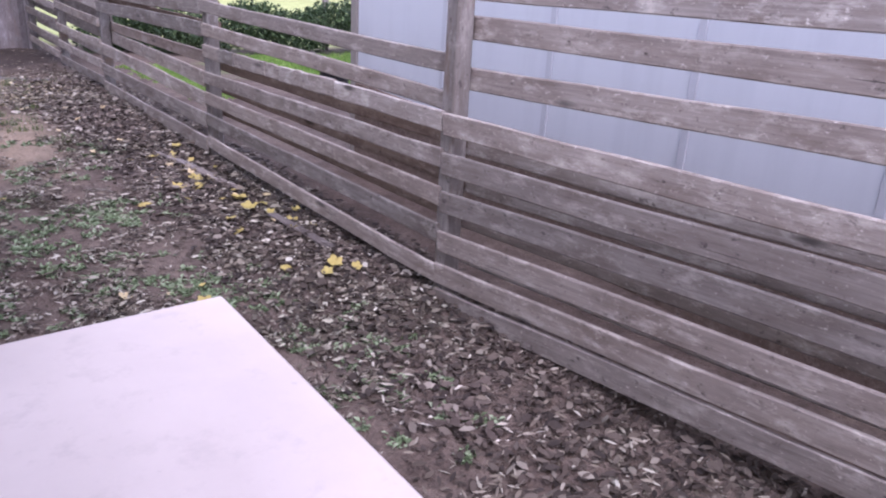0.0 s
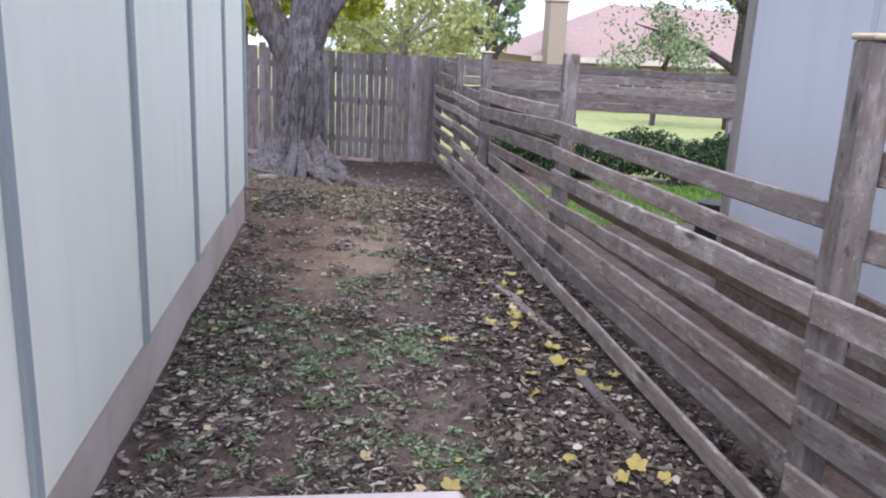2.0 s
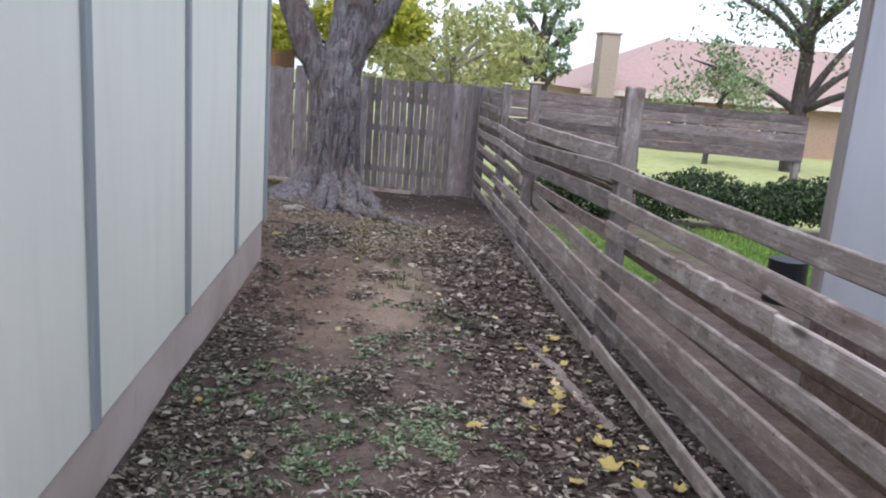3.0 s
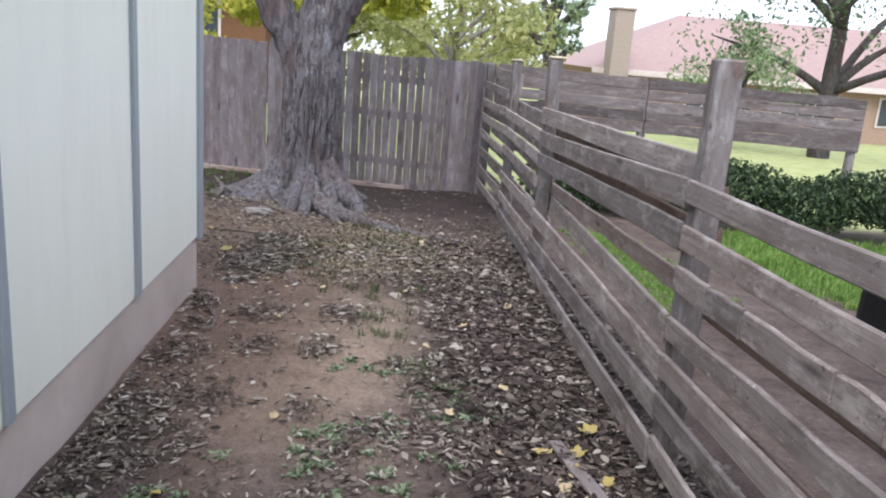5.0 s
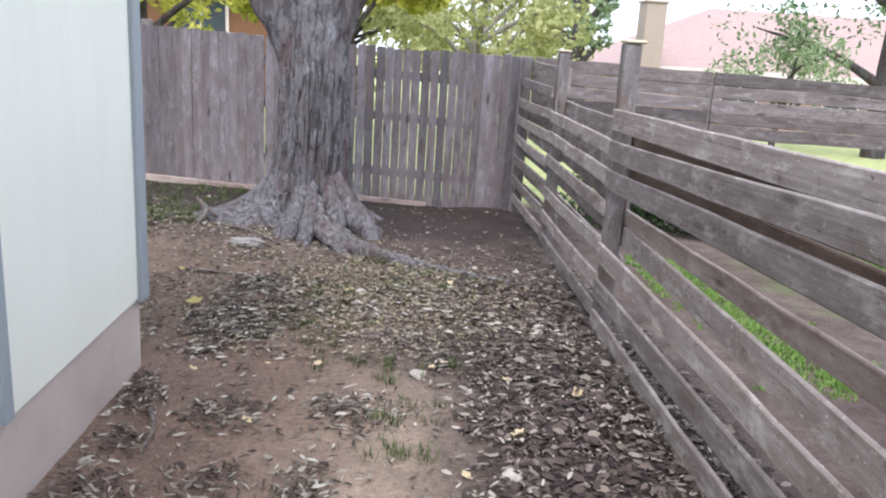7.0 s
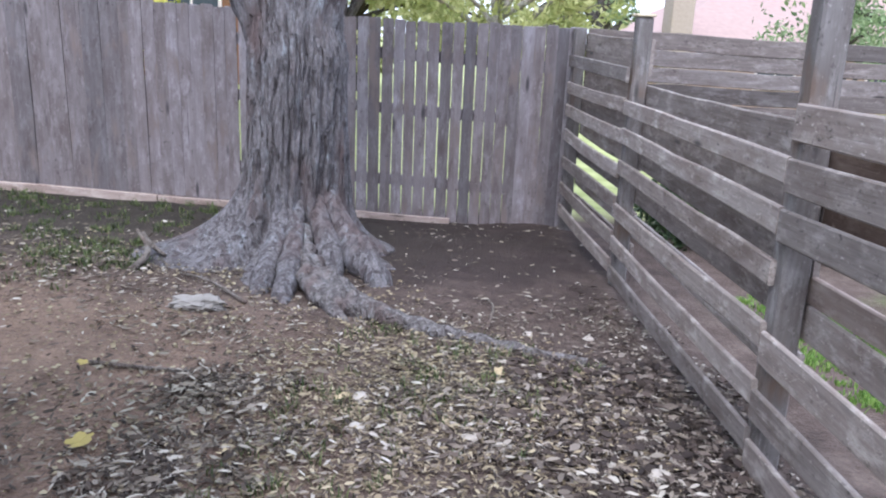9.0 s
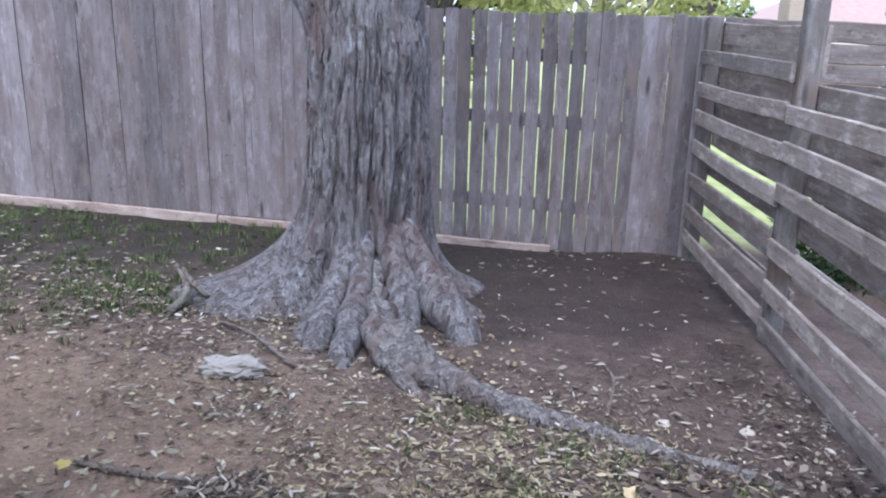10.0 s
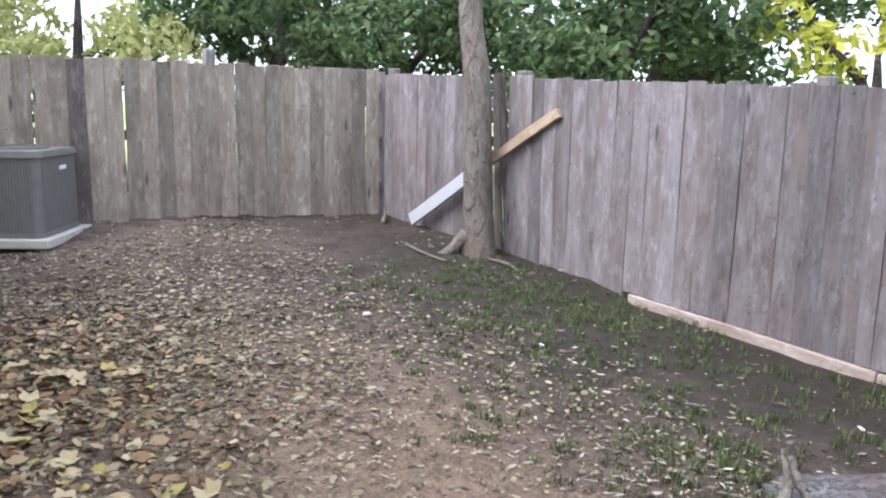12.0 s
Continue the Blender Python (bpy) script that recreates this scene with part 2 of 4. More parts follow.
M_YLEAF = leafy("yellow_fallen_leaf", ((0.0, (0.26, 0.18, 0.06)), (0.4, (0.40, 0.30, 0.09)), (1.0, (0.52, 0.43, 0.18))), 0.6, 0.1)
M_PLEAF = leafy("pale_fallen_leaf", ((0.0, (0.38, 0.26, 0.14)), (0.5, (0.55, 0.42, 0.25)), (1.0, (0.62, 0.53, 0.38))), 0.6, 0.1)


def soil():
    a = Mat("bare_brown_soil", 0.95, spec=0.15)
    w = a.world()
    big = a.noise(w, 0.7, 4, 0.6)
    mid = a.noise(w, 5.0, 6, 0.7)
    fine = a.noise(w, 60, 5, 0.75)
    grit = a.node("ShaderNodeTexVoronoi", Vector=w, Scale=70.0).outputs["Distance"]
    col = a.ramp(mid, (0.3, (0.075, 0.056, 0.048)), (0.5, (0.13, 0.099, 0.084)), (0.75, (0.20, 0.157, 0.132)))
    col = a.mix(a.gray(big, 0.35, 0.65), col, a.mix(1.0, col, (0.72, 0.68, 0.68), "MULTIPLY"))
    pos = a.node("ShaderNodeNewGeometry").outputs["Position"]

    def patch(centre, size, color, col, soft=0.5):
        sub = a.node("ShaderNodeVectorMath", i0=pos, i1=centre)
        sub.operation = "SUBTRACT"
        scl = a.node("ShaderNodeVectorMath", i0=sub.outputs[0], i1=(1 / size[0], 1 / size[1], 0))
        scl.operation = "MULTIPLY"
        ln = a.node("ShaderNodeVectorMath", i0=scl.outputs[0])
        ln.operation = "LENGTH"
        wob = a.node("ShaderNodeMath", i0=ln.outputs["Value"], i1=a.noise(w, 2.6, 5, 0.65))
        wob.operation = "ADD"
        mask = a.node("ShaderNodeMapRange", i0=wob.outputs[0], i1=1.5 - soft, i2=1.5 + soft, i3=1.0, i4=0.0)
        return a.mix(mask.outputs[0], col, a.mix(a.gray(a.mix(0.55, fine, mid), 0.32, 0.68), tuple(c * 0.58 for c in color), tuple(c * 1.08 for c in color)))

    col = patch((1.2, 11.7, 0), (1.4, 1.25, 1), (0.060, 0.045, 0.042), col, 0.4)   # darker soil by the corner
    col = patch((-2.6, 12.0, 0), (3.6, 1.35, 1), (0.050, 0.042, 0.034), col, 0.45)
    col = patch((0.62, 6.9, 0), (0.62, 1.0, 1), (0.345, 0.262, 0.198), col, 0.5)   # trodden tan patch by the house corner
    col = patch((0.15, 7.6, 0), (0.6, 1.9, 1), (0.20, 0.137, 0.105), col, 0.45)
    col = patch((1.85, 6.5, 0), (0.55, 3.0, 1), (0.062, 0.047, 0.043), col, 0.45)   # dark strip under the rail fence
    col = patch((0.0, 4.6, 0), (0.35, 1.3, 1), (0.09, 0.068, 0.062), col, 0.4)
    col = patch((-1.6, 9.3, 0), (1.6, 0.9, 1), (0.25, 0.175, 0.13), col, 0.5)
    col = patch((6.3, 10.3, 0), (2.0, 1.9, 1), (0.12, 0.17, 0.05), col, 0.3)
    crumbs = a.noise(w, 38, 4, 0.7)
    col = a.mix(a.gray(crumbs, 0.55, 0.66), col, a.mix(1.0, col, (1.28, 1.26, 1.24), "MULTIPLY"))
    col = a.mix(a.gray(crumbs, 0.44, 0.34), col, a.mix(1.0, col, (0.68, 0.66, 0.66), "MULTIPLY"))
    far = a.node("ShaderNodeSeparateXYZ", Vector=pos)
    dist = a.node("ShaderNodeVectorMath", i0=pos)
    dist.operation = "LENGTH"
    lawn = a.ramp(a.noise(w, 3.0, 5, 0.7), (0.3, (0.24, 0.27, 0.10)), (0.7, (0.42, 0.43, 0.20)))
    mr = a.node("ShaderNodeMapRange", i0=dist.outputs["Value"], i1=14.5, i2=17.0)
    my = a.node("ShaderNodeMapRange", i0=far.outputs["Y"], i1=12.75, i2=13.3)
    col = a.mix(a.mix(1.0, mr.outputs[0], my.outputs[0], "LIGHTEN"), col, lawn)
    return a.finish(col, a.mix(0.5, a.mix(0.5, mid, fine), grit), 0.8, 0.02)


M_SOIL = soil()


# ---- helpers ----
def link(name, bm, material, parent=None, smooth=False):
    me = bpy.data.meshes.new(name)
    bm.to_mesh(me)
    bm.free()
    for p in me.polygons:
        p.use_smooth = smooth
    me.materials.append(material)
    ob = new(name, me)
    if parent:
        ob.parent = parent
    return ob


def part(name, bm, material, parent, label="", smooth=False):
    """Links a bmesh as one mesh under a thing or a part."""
    ob = link(name, bm, material, parent, smooth)
    return tagged(ob, label)


def raw(name, verts, faces, material, parent=None, smooth=False):
    me = bpy.data.meshes.new(name)
    me.from_pydata(verts, [], faces)
    for p in me.polygons:
        p.use_smooth = smooth
    me.materials.append(material)
    ob = new(name, me)
    if parent:
        ob.parent = parent
    return ob


def thing(name, label, category, at=(0, 0, 0), group="", kind=""):
    ob = new(name)
    ob.location = at
    return tagged(ob, label, category, group, kind)


def box(x0, x1, y0, y1, z0, z1, bevel=0.0):
    bm = bmesh.new()
    bmesh.ops.create_cube(bm, size=1)
    for v in bm.verts:
        v.co = Vector((x0 + (v.co.x + 0.5) * (x1 - x0), y0 + (v.co.y + 0.5) * (y1 - y0), z0 + (v.co.z + 0.5) * (z1 - z0)))
    if bevel:
        bmesh.ops.bevel(bm, geom=bm.edges[:], offset=bevel, segments=1, affect="EDGES")
    return bm


def smooth01(v):
    v = min(1.0, max(0.0, v))
    return v * v * (3 - 2 * v)


def gz(x, y):
    """Height of the ground."""
    s = smooth01((y - 7) / 4)
    z = 0.36 - 0.017 * (max(y, -3) - 4) - s * 0.05 * max(-9, min(3, x))
    z -= 0.05 * smooth01((x - 2.3) / 3) * min(4, max(0, x - 2.3))
    z -= 0.055 * smooth01((y - 11.7) / 0.7) * smooth01((x + 3.2) / 0.5) * smooth01((1.9 - x) / 0.6)
    far = max(0, y - 20, x - 12, -x - 9, -y - 6)
    return z - min(0.5, 0.02 * far) if y > -6 else z


rng = random.Random(7)


def board_mesh(name, length, high, thick, material, parent, wob=0.004, rnd=rng, crown=0.0, cut=None):
    """A worn board: runs along local x from 0, height along local z, thickness along y; uneven edges, knocked corners."""
    n = max(3, int(length / 0.35))
    verts, faces = [], []
    b = 0.005
    prof = [(0, b), (b, 0), (high - b, 0), (high, b), (high, thick - b), (high - b, thick), (b, thick), (0, thick - b)]
    for i in range(n + 1):
        u = i / n
        dz = rnd.uniform(-wob, wob) + crown * math.sin(math.pi * u)
        dy = rnd.uniform(-wob, wob)
        top = rnd.uniform(-wob, wob)
        if cut and (u < 0.001 or u > 0.999):
            top -= cut
        for z, y in prof:
            verts.append((u * length, y + dy, z + dz + (top if z > high / 2 else 0)))
    for i in range(n):
        for k in range(8):
            a, c = i * 8 + k, i * 8 + (k + 1) % 8
            faces.append((a, c, c + 8, a + 8))
    faces.append(tuple(range(7, -1, -1)))
    faces.append(tuple(range(n * 8, n * 8 + 8)))
    return raw(name, verts, faces, material, parent)


def rail(name, a, b, high, thick, material, parent, rnd=rng, wob=0.004, crown=0.0):
    """A board from point a to point b (points on its lower inner edge)."""
    a, b = Vector(a), Vector(b)
    ob = board_mesh(name, (b - a).length, high, thick, material, parent, wob, rnd, crown)
    x = (b - a).normalized()
    y = Vector((0, 0, 1)).cross(x).normalized()
    z = x.cross(y)
    ob.matrix_local = Matrix.Translation(a) @ Matrix((x, y, z)).transposed().to_4x4()
    return ob


def post_mesh(size, tall, cap=False):
    bm = box(-size / 2, size / 2, -size / 2, size / 2, 0, tall, 0.008)
    bmesh.ops.subdivide_edges(bm, edges=[e for e in bm.edges if abs(e.verts[0].co.z - e.verts[1].co.z) > tall * 0.5], cuts=5)
    for v in bm.verts:
        v.co.x += 0.004 * noise.noise(v.co * 3.1)
        v.co.y += 0.004 * noise.noise(v.co * 3.1 + Vector((9, 0, 0)))
    return bm


def upright(ob, at, lean=(0, 0), size=None):
    """Stands a post built along z; its material grain runs along local x, so the mesh is turned to lie along x first."""
    ob.data.transform(Matrix.Rotation(radians(90), 4, "Y"))
    ob.matrix_local = Matrix.Translation(at) @ Euler((radians(lean[0]), radians(lean[1]), 0)).to_matrix().to_4x4() @ Matrix.Rotation(radians(-90), 4, "Y")
    return ob


# ---- ground: one sheet out to the horizon ----
def spaced(lo, hi, step, reach):
    core = list(np.arange(lo, hi + 1e-6, step))
    out, d, p = [], step, hi
    while p < reach:
        d *= 1.35
        p += d
        out.append(p)
    low, d, p = [], step, lo
    while p > -reach:
        d *= 1.35
        p -= d
        low.append(p)
    return low[::-1] + core + out


gx, gy = spaced(-8.0, 3.4, 0.075, 900), spaced(0.5, 13.2, 0.075, 900)
gv = []
for yy in gy:
    for xx in gx:
        h = gz(xx, yy)
        if -9 < xx < 8 and -3 < yy < 15:
            h += 0.022 * noise.noise(Vector((xx * 1.1, yy * 1.1, 0))) + 0.012 * noise.noise(Vector((xx * 4, yy * 4, 3))) + 0.006 * noise.noise(Vector((xx * 11, yy * 11, 5)))
        gv.append((xx, yy, h))
W = len(gx)
gf = [(j * W + i, j * W + i + 1, (j + 1) * W + i + 1, (j + 1) * W + i) for j in range(len(gy) - 1) for i in range(W - 1)]
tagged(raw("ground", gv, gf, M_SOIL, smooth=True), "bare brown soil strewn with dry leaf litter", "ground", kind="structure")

# ---- house with pale siding ----
house = thing("house", "house with pale green-white panel siding, battens greyed for their shading, and concrete base", "house", kind="structure")
WX = -0.11
part("wall", box(-7.2, WX, -8.0, 7.75, 0.625, 3.05), M_SIDING, house, "pale green-white panel siding")
part("foundation", box(-7.17, WX - 0.012, -7.98, 7.735, -0.3, 0.625, 0.004), M_FOUND, house, "pinkish grey concrete foundation band")
for y in (-7.4, -6.13, -4.86, -3.59, -2.32, -1.05, 0.22, 1.49, 2.77, 4.03, 5.29, 6.55):
    part("batten", box(WX - 0.002, WX + 0.018, y - 0.028, y + 0.028, 0.628, 3.04, 0.003), M_BATTEN, house)
part("corner_board", box(WX - 0.04, WX + 0.02, 7.685, 7.772, 0.605, 3.04, 0.004), M_BATTEN, house, "grey painted corner board")
for x in (-1.4, -2.62, -3.84, -5.06, -6.28):
    part("batten", box(x - 0.017, x + 0.017, 7.748, 7.764, 0.628, 3.04, 0.003), M_BATTEN, house)
bm = bmesh.new()
rv = [bm.verts.new(c) for c in ((-7.6, -8.4, 3.0), (0.25, -8.4, 3.0), (0.25, 8.2, 3.0), (-7.6, 8.2, 3.0), (-3.7, -4.6, 4.6), (-3.7, 4.4, 4.6))]
for f in ((0, 1, 4), (1, 2, 5, 4), (2, 3, 5), (3, 0, 4, 5)):
    bm.faces.new([rv[i] for i in f])
bm.faces.new([rv[i] for i in (3, 2, 1, 0)])
part("roof", bm, M_ROOF_GREY, house, "grey shingle roof")

# ---- neighbour's white shed beyond the rail fence ----
shed = thing("shed", "neighbouring white panel-sided shed with taupe corner trim", "shed", kind="structure")
SX = 2.95
part("wall", box(SX, SX + 3.4, -5.0, 5.10, 0.05, 3.0), M_SHED, shed, "white panel siding")
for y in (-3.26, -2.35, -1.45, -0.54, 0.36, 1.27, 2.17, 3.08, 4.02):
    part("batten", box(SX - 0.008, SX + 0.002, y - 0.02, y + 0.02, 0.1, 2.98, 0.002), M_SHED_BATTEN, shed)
part("corner_trim", box(SX - 0.02, SX + 0.09, 5.05, 5.125, 0.05, 3.0, 0.004), M_SHED_TRIM, shed, "taupe painted corner trim")
part("base_trim", box(SX - 0.03, SX + 0.002, -5.0, 5.04, 0.05, 0.94, 0.004), M_BROWN, shed, "brown wooden skirting below the white siding")
bm = bmesh.new()
rv = [bm.verts.new(c) for c in ((2.7, -5.3, 2.95), (6.6, -5.3, 2.95), (6.6, 5.4, 2.95), (2.7, 5.4, 2.95), (4.65, -5.3, 3.9), (4.65, 5.4, 3.9))]
for f in ((0, 3, 5, 4), (1, 4, 5, 2), (0, 4, 1), (2, 5, 3), (0, 1, 2, 3)):
    bm.faces.new([rv[i] for i in f])
part("roof", bm, M_ROOF_GREY, shed, "grey shingle roof")

# ---- concrete landing ----
slab = link("landing_slab", box(-0.085, 1.10, -2.6, 2.99, 0.30, 0.532, 0.014), M_SLAB)
tagged(slab, "pinkish white concrete landing slab with dark spots against the house", "slab")

# ---- rail fence of horizontal boards ----
fence = thing("rail_fence", "weathered grey horizontal board fence on square posts", "fence")
POSTS = [(2.12, -0.10, 2.09), (2.06, 2.79, 1.975), (2.03, 5.67, 1.87), (2.05, 8.63, 1.80), (2.12, 10.96, 1.73), (2.05, 12.46, 1.66)]
PS = 0.089
for i, (x, y, top) in enumerate(POSTS):
    base = gz(x, y) - 0.12
    p = part("post", post_mesh(PS, top - base), M_POST, fence)
    upright(p, (x + 0.028 + PS / 2, y, base), (0, rng.uniform(-0.4, 0.6)))
    if i in (0, 1, 3, 4):
        c = part("post_cap", box(-0.056, 0.056, -0.056, 0.056, 0, 0.018, 0.006), M_CAP, fence, "pale worn wooden post cap")
        c.location = (x + 0.028 + PS / 2, y, top)
BH, BT = 0.088, 0.021
# per bay: side (f front, b back, x back to front, y front to back, k brown back board, s sawn pieces), top height at the two posts
BAYS = [
    [("b", 2.01, 1.85), ("b", 1.82, 1.68), ("b", 1.665, 1.461), ("f", 1.465, 1.27), ("b", 1.39, 1.17), ("f", 1.305, 1.09), ("b", 1.24, 1.0), ("f", 1.17, 0.915),
     ("b", 1.09, 0.82), ("f", 1.01, 0.72), ("b", 0.95, 0.64), ("f", 0.875, 0.56), ("f", 0.764, 0.43)],
    [("x", 1.504, 1.463), ("x", 1.33, 1.298), ("s", 1.28, 1.147), ("b", 1.185, 1.06), ("f", 1.10, 0.968), ("b", 1.00, 0.89), ("f", 0.93, 0.823), ("b", 0.83, 0.73),
     ("f", 0.745, 0.662), ("f", 0.535, 0.497)],
    [("x", 1.53, 1.472), ("b", 1.44, 1.35), ("f", 1.463, 1.307), ("b", 1.30, 1.20), ("f", 1.306, 1.15), ("k", 1.065, 0.945), ("y", 0.957, 0.85), ("f", 0.81, 0.74),
     ("f", 0.655, 0.552), ("f", 0.482, 0.37)],
    [("f", 1.307, 1.261), ("b", 1.22, 1.17), ("f", 1.15, 1.099), ("b", 1.05, 1.0), ("f", 0.978, 0.909), ("f", 0.77, 0.656), ("f", 0.574, 0.452), ("b", 0.88, 0.79), ("f", 0.399, 0.264), ("b", 0.69, 0.58), ("b", 1.40, 1.35)],
    [("b", 1.61, 1.63), ("f", 1.446, 1.456), ("b", 1.53, 1.54), ("f", 1.274, 1.268), ("b", 1.36, 1.36), ("f", 1.094, 1.093), ("b", 1.18, 1.18), ("f", 0.882, 0.911), ("f", 0.705, 0.697),
     ("b", 0.80, 0.81), ("f", 0.479, 0.49), ("f", 0.30, 0.314), ("b", 0.60, 0.6), ("b", 0.40, 0.4), ("b", 0.99, 1.0)],
]
for i, bay in enumerate(BAYS):
    (xa, ya, _), (xb, yb, _) = POSTS[i], POSTS[i + 1]
    for row in bay:
        side, za, zb = row
        off = {"f": (0, 0), "s": (0, 0), "b": (PS + 0.030, PS + 0.030), "x": (PS + 0.030, 0), "y": (0, PS + 0.03), "k": (PS + 0.03, PS + 0.03)}[side]
        h = BH * rng.uniform(0.97, 1.05)
        if side == "b" and i >= 3:
            h *= 1.5   # the far bays are backed by wider boards
        if i == 0:
            h *= 1.15
        if i == 2 and side != "k":
            h *= 1.22   # one bay carries wider boards
        over = 0.0 if side in "fxsy" else 0.04
        mat = M_KICK if side == "k" else M_BROWN if side == "b" and i in (1, 2) and za < 1.45 else M_RAIL
        z0, z1 = za + rng.uniform(-0.006, 0.006) - h, zb + rng.uniform(-0.006, 0.006) - h
        if side == "s":
            cuts = (0.0, 0.10, 0.19, 0.36, 0.43, 0.50, 0.56, 0.66, 1.0)
            for u0, u1 in zip(cuts[:-1], cuts[1:]):
                pa, pb = Vector((xb + 0.003, yb - 0.01, z1)), Vector((xa + 0.003, ya + 0.004, z0))
                rail("board", pa.lerp(pb, u0 + 0.0012), pa.lerp(pb, u1 - 0.0006), h + rng.uniform(-0.004, 0.004), BT, mat, fence, wob=0.003)
            continue
        # laid from far post to near post so that thickness points to the neighbour's side
        rail("board", (xb + off[1] + 0.003, yb - 0.004 - rng.uniform(0, 0.012), z1), (xa + off[0] + 0.003, ya + 0.004 - over, z0), h, BT, mat, fence, wob=0.0025, crown=rng.uniform(-0.012, 0.006))
# board scraps along the foot of the fence
for (x, y, a, ln) in ((1.86, 5.35, 103, 0.5), (1.93, 4.75, 100, 0.6), (1.95, 3.55, 96, 0.62)):
    b = board_mesh("loose_board", ln, 0.02, 0.06, M_SIDE, None)
    b.matrix_local = pose(x, y, gz(x, y) + 0.008, rng.uniform(-6, 6), 0, a)
    tagged(b, "grey weathered board scrap lying on the soil", "board", "board scraps by the fence")

# ---- back picket fence ----
def picket_mesh(width, tall, material, parent, rnd, thick=0.016):
    """A dog-eared picket: runs along local x (up), width along y."""
    n = 6
    ear = 0.009
    verts, faces = [], []
    warp, bow = rnd.uniform(-0.006, 0.006), rnd.uniform(-0.008, 0.008)
    for i in range(n + 1):
        u = i / n
        w0, w1 = rnd.uniform(0, 0.003), width - rnd.uniform(0, 0.003)
        z = warp * (u - 0.5) * 2 + bow * math.sin(math.pi * u)
        for y, t in ((w0, 0), (w1, 0), (w1, thick), (w0, thick)):
            verts.append((u * (tall - ear), y, z + t))
    for y, t in ((ear, 0), (width - ear, 0), (width - ear, thick), (ear, thick)):
        verts.append((tall + rnd.uniform(-0.006, 0.006), y, warp + t))
    for i in range(n + 1):
        for k in range(4):
            a, c = i * 4 + k, i * 4 + (k + 1) % 4
            faces.append((a, c, c + 4, a + 4))
    faces.append((3, 2, 1, 0))
    m = (n + 1) * 4
    faces.append((m, m + 1, m + 2, m + 3))
    return raw("picket", verts, faces, material, parent)


def stand_picket(ob, x, y, z, along, lean=0.0):
    """along: direction of the fence in degrees; the face of the picket looks to the left of it."""
    ob.matrix_local = pose(x, y, z, 0, 0, along) @ pose(0, 0, 0, 0, lean, 0) @ Matrix(((0, 1, 0, 0), (0, 0, 1, 0), (1, 0, 0, 0), (0, 0, 0, 1)))
    return ob


back = thing("picket_fence", "tall grey weathered vertical picket fence with gaps of light", "fence")
BY = 12.53
rp = random.Random(21)


def back_top(x):
    return 1.66 + max(0.0, 0.9 - x) * 0.031


def kick_top(x):
    return 0.21 - 0.052 * x


x = 2.14
while x > -5.95:
    narrow = x > -1.3
    w = rp.uniform(0.083, 0.09) if narrow else rp.uniform(0.128, 0.142)
    gap = rp.uniform(0.001, 0.0052) if -0.45 < x < 1.75 else rp.uniform(0.0, 0.002)
    if rp.random() < 0.25 and -0.5 < x < 1.7:
        gap += 0.003
    bottom = kick_top(x) - 0.004 if -2.75 < x < 1.19 else gz(x, BY) - 0.03
    if not -4.28 < x < -4.02:
        p = picket_mesh(w + (0.0 if -0.45 < x < 1.75 else 0.005), back_top(x) + rp.uniform(-0.012, 0.012) - bottom, M_PICKET, back, rp)
        stand_picket(p, x, BY, bottom, 180, rp.uniform(-0.25, 0.25))
    x -= w + gap
for x, lean in ((-4.02, 7.0), (-4.14, 4.0)):
    p = picket_mesh(0.085, 1.45, M_SIDE, back, rp)
    stand_picket(p, x, BY + 0.03, gz(x, BY) - 0.02, 180, lean)
for x0, x1 in ((2.1, -0.4), (-0.4, -2.9), (-2.9, -5.95)):
    for dz in (0.22, 0.78, 1.20):
        za, zb = (kick_top(x0) if x0 < 1.2 else 0.1) + dz, (kick_top(x1) if x1 > -2.9 else 0.36) + dz
        rail("fence_rail", (x0, BY + 0.024, za), (x1, BY + 0.024, zb), 0.085, 0.038, M_PICKET, back, rp).data.transform(Matrix.Diagonal((1, -1, 1, 1)))
for x in (-0.4, -1.62, -4.05, -5.9):
    p = part("post", post_mesh(0.09, 2.2), M_POST, back)
    upright(p, (x, BY + 0.115, back_top(x) + 0.05 - 2.2))
for (x0, x1) in ((1.19, -1.10), (-1.11, -2.75)):
    tagged(rail("kick_board", (x0, BY - 0.04, kick_top(x0) - 0.13), (x1, BY - 0.04, kick_top(x1) - 0.13), 0.13, 0.036, M_KICK, None, rp), "pale pinkish kick board lying along the foot of the picket fence", "board", "kick boards")

# ---- left picket fence ----
left = thing("picket_fence", "tall brownish grey weathered privacy fence of tight pickets", "fence")
LA, LB = Vector((-5.82, 12.56)), Vector((-7.15, 6.6))
ld = (LB - LA).normalized()
lang = math.degrees(math.atan2(-ld.y, -ld.x))
s, total = 0.0, (LB - LA).length
while s < total:
    w = rp.uniform(0.125, 0.142)
    q = LA + ld * (s + w)
    bottom = gz(q.x, q.y) + rp.uniform(0.0, 0.035)
    p = picket_mesh(w + 0.006, 1.89 + 0.004 * s + rp.uniform(-0.014, 0.014) - bottom, M_SIDE if 2.45 < s < 2.58 else M_PICKET_WARM, left, rp)
    stand_picket(p, q.x, q.y, bottom, lang + 180, rp.uniform(-0.15, 0.15))
    s += w + rp.uniform(0, 0.001)
for dz in (0.75, 1.2, 1.7):
    a, b = LA + Vector((-0.09, 0)), LB + Vector((-0.09, 0))
    rail("fence_rail", (b.x, b.y, dz + 0.1), (a.x, a.y, dz), 0.085, 0.038, M_PICKET_WARM, left, rp)
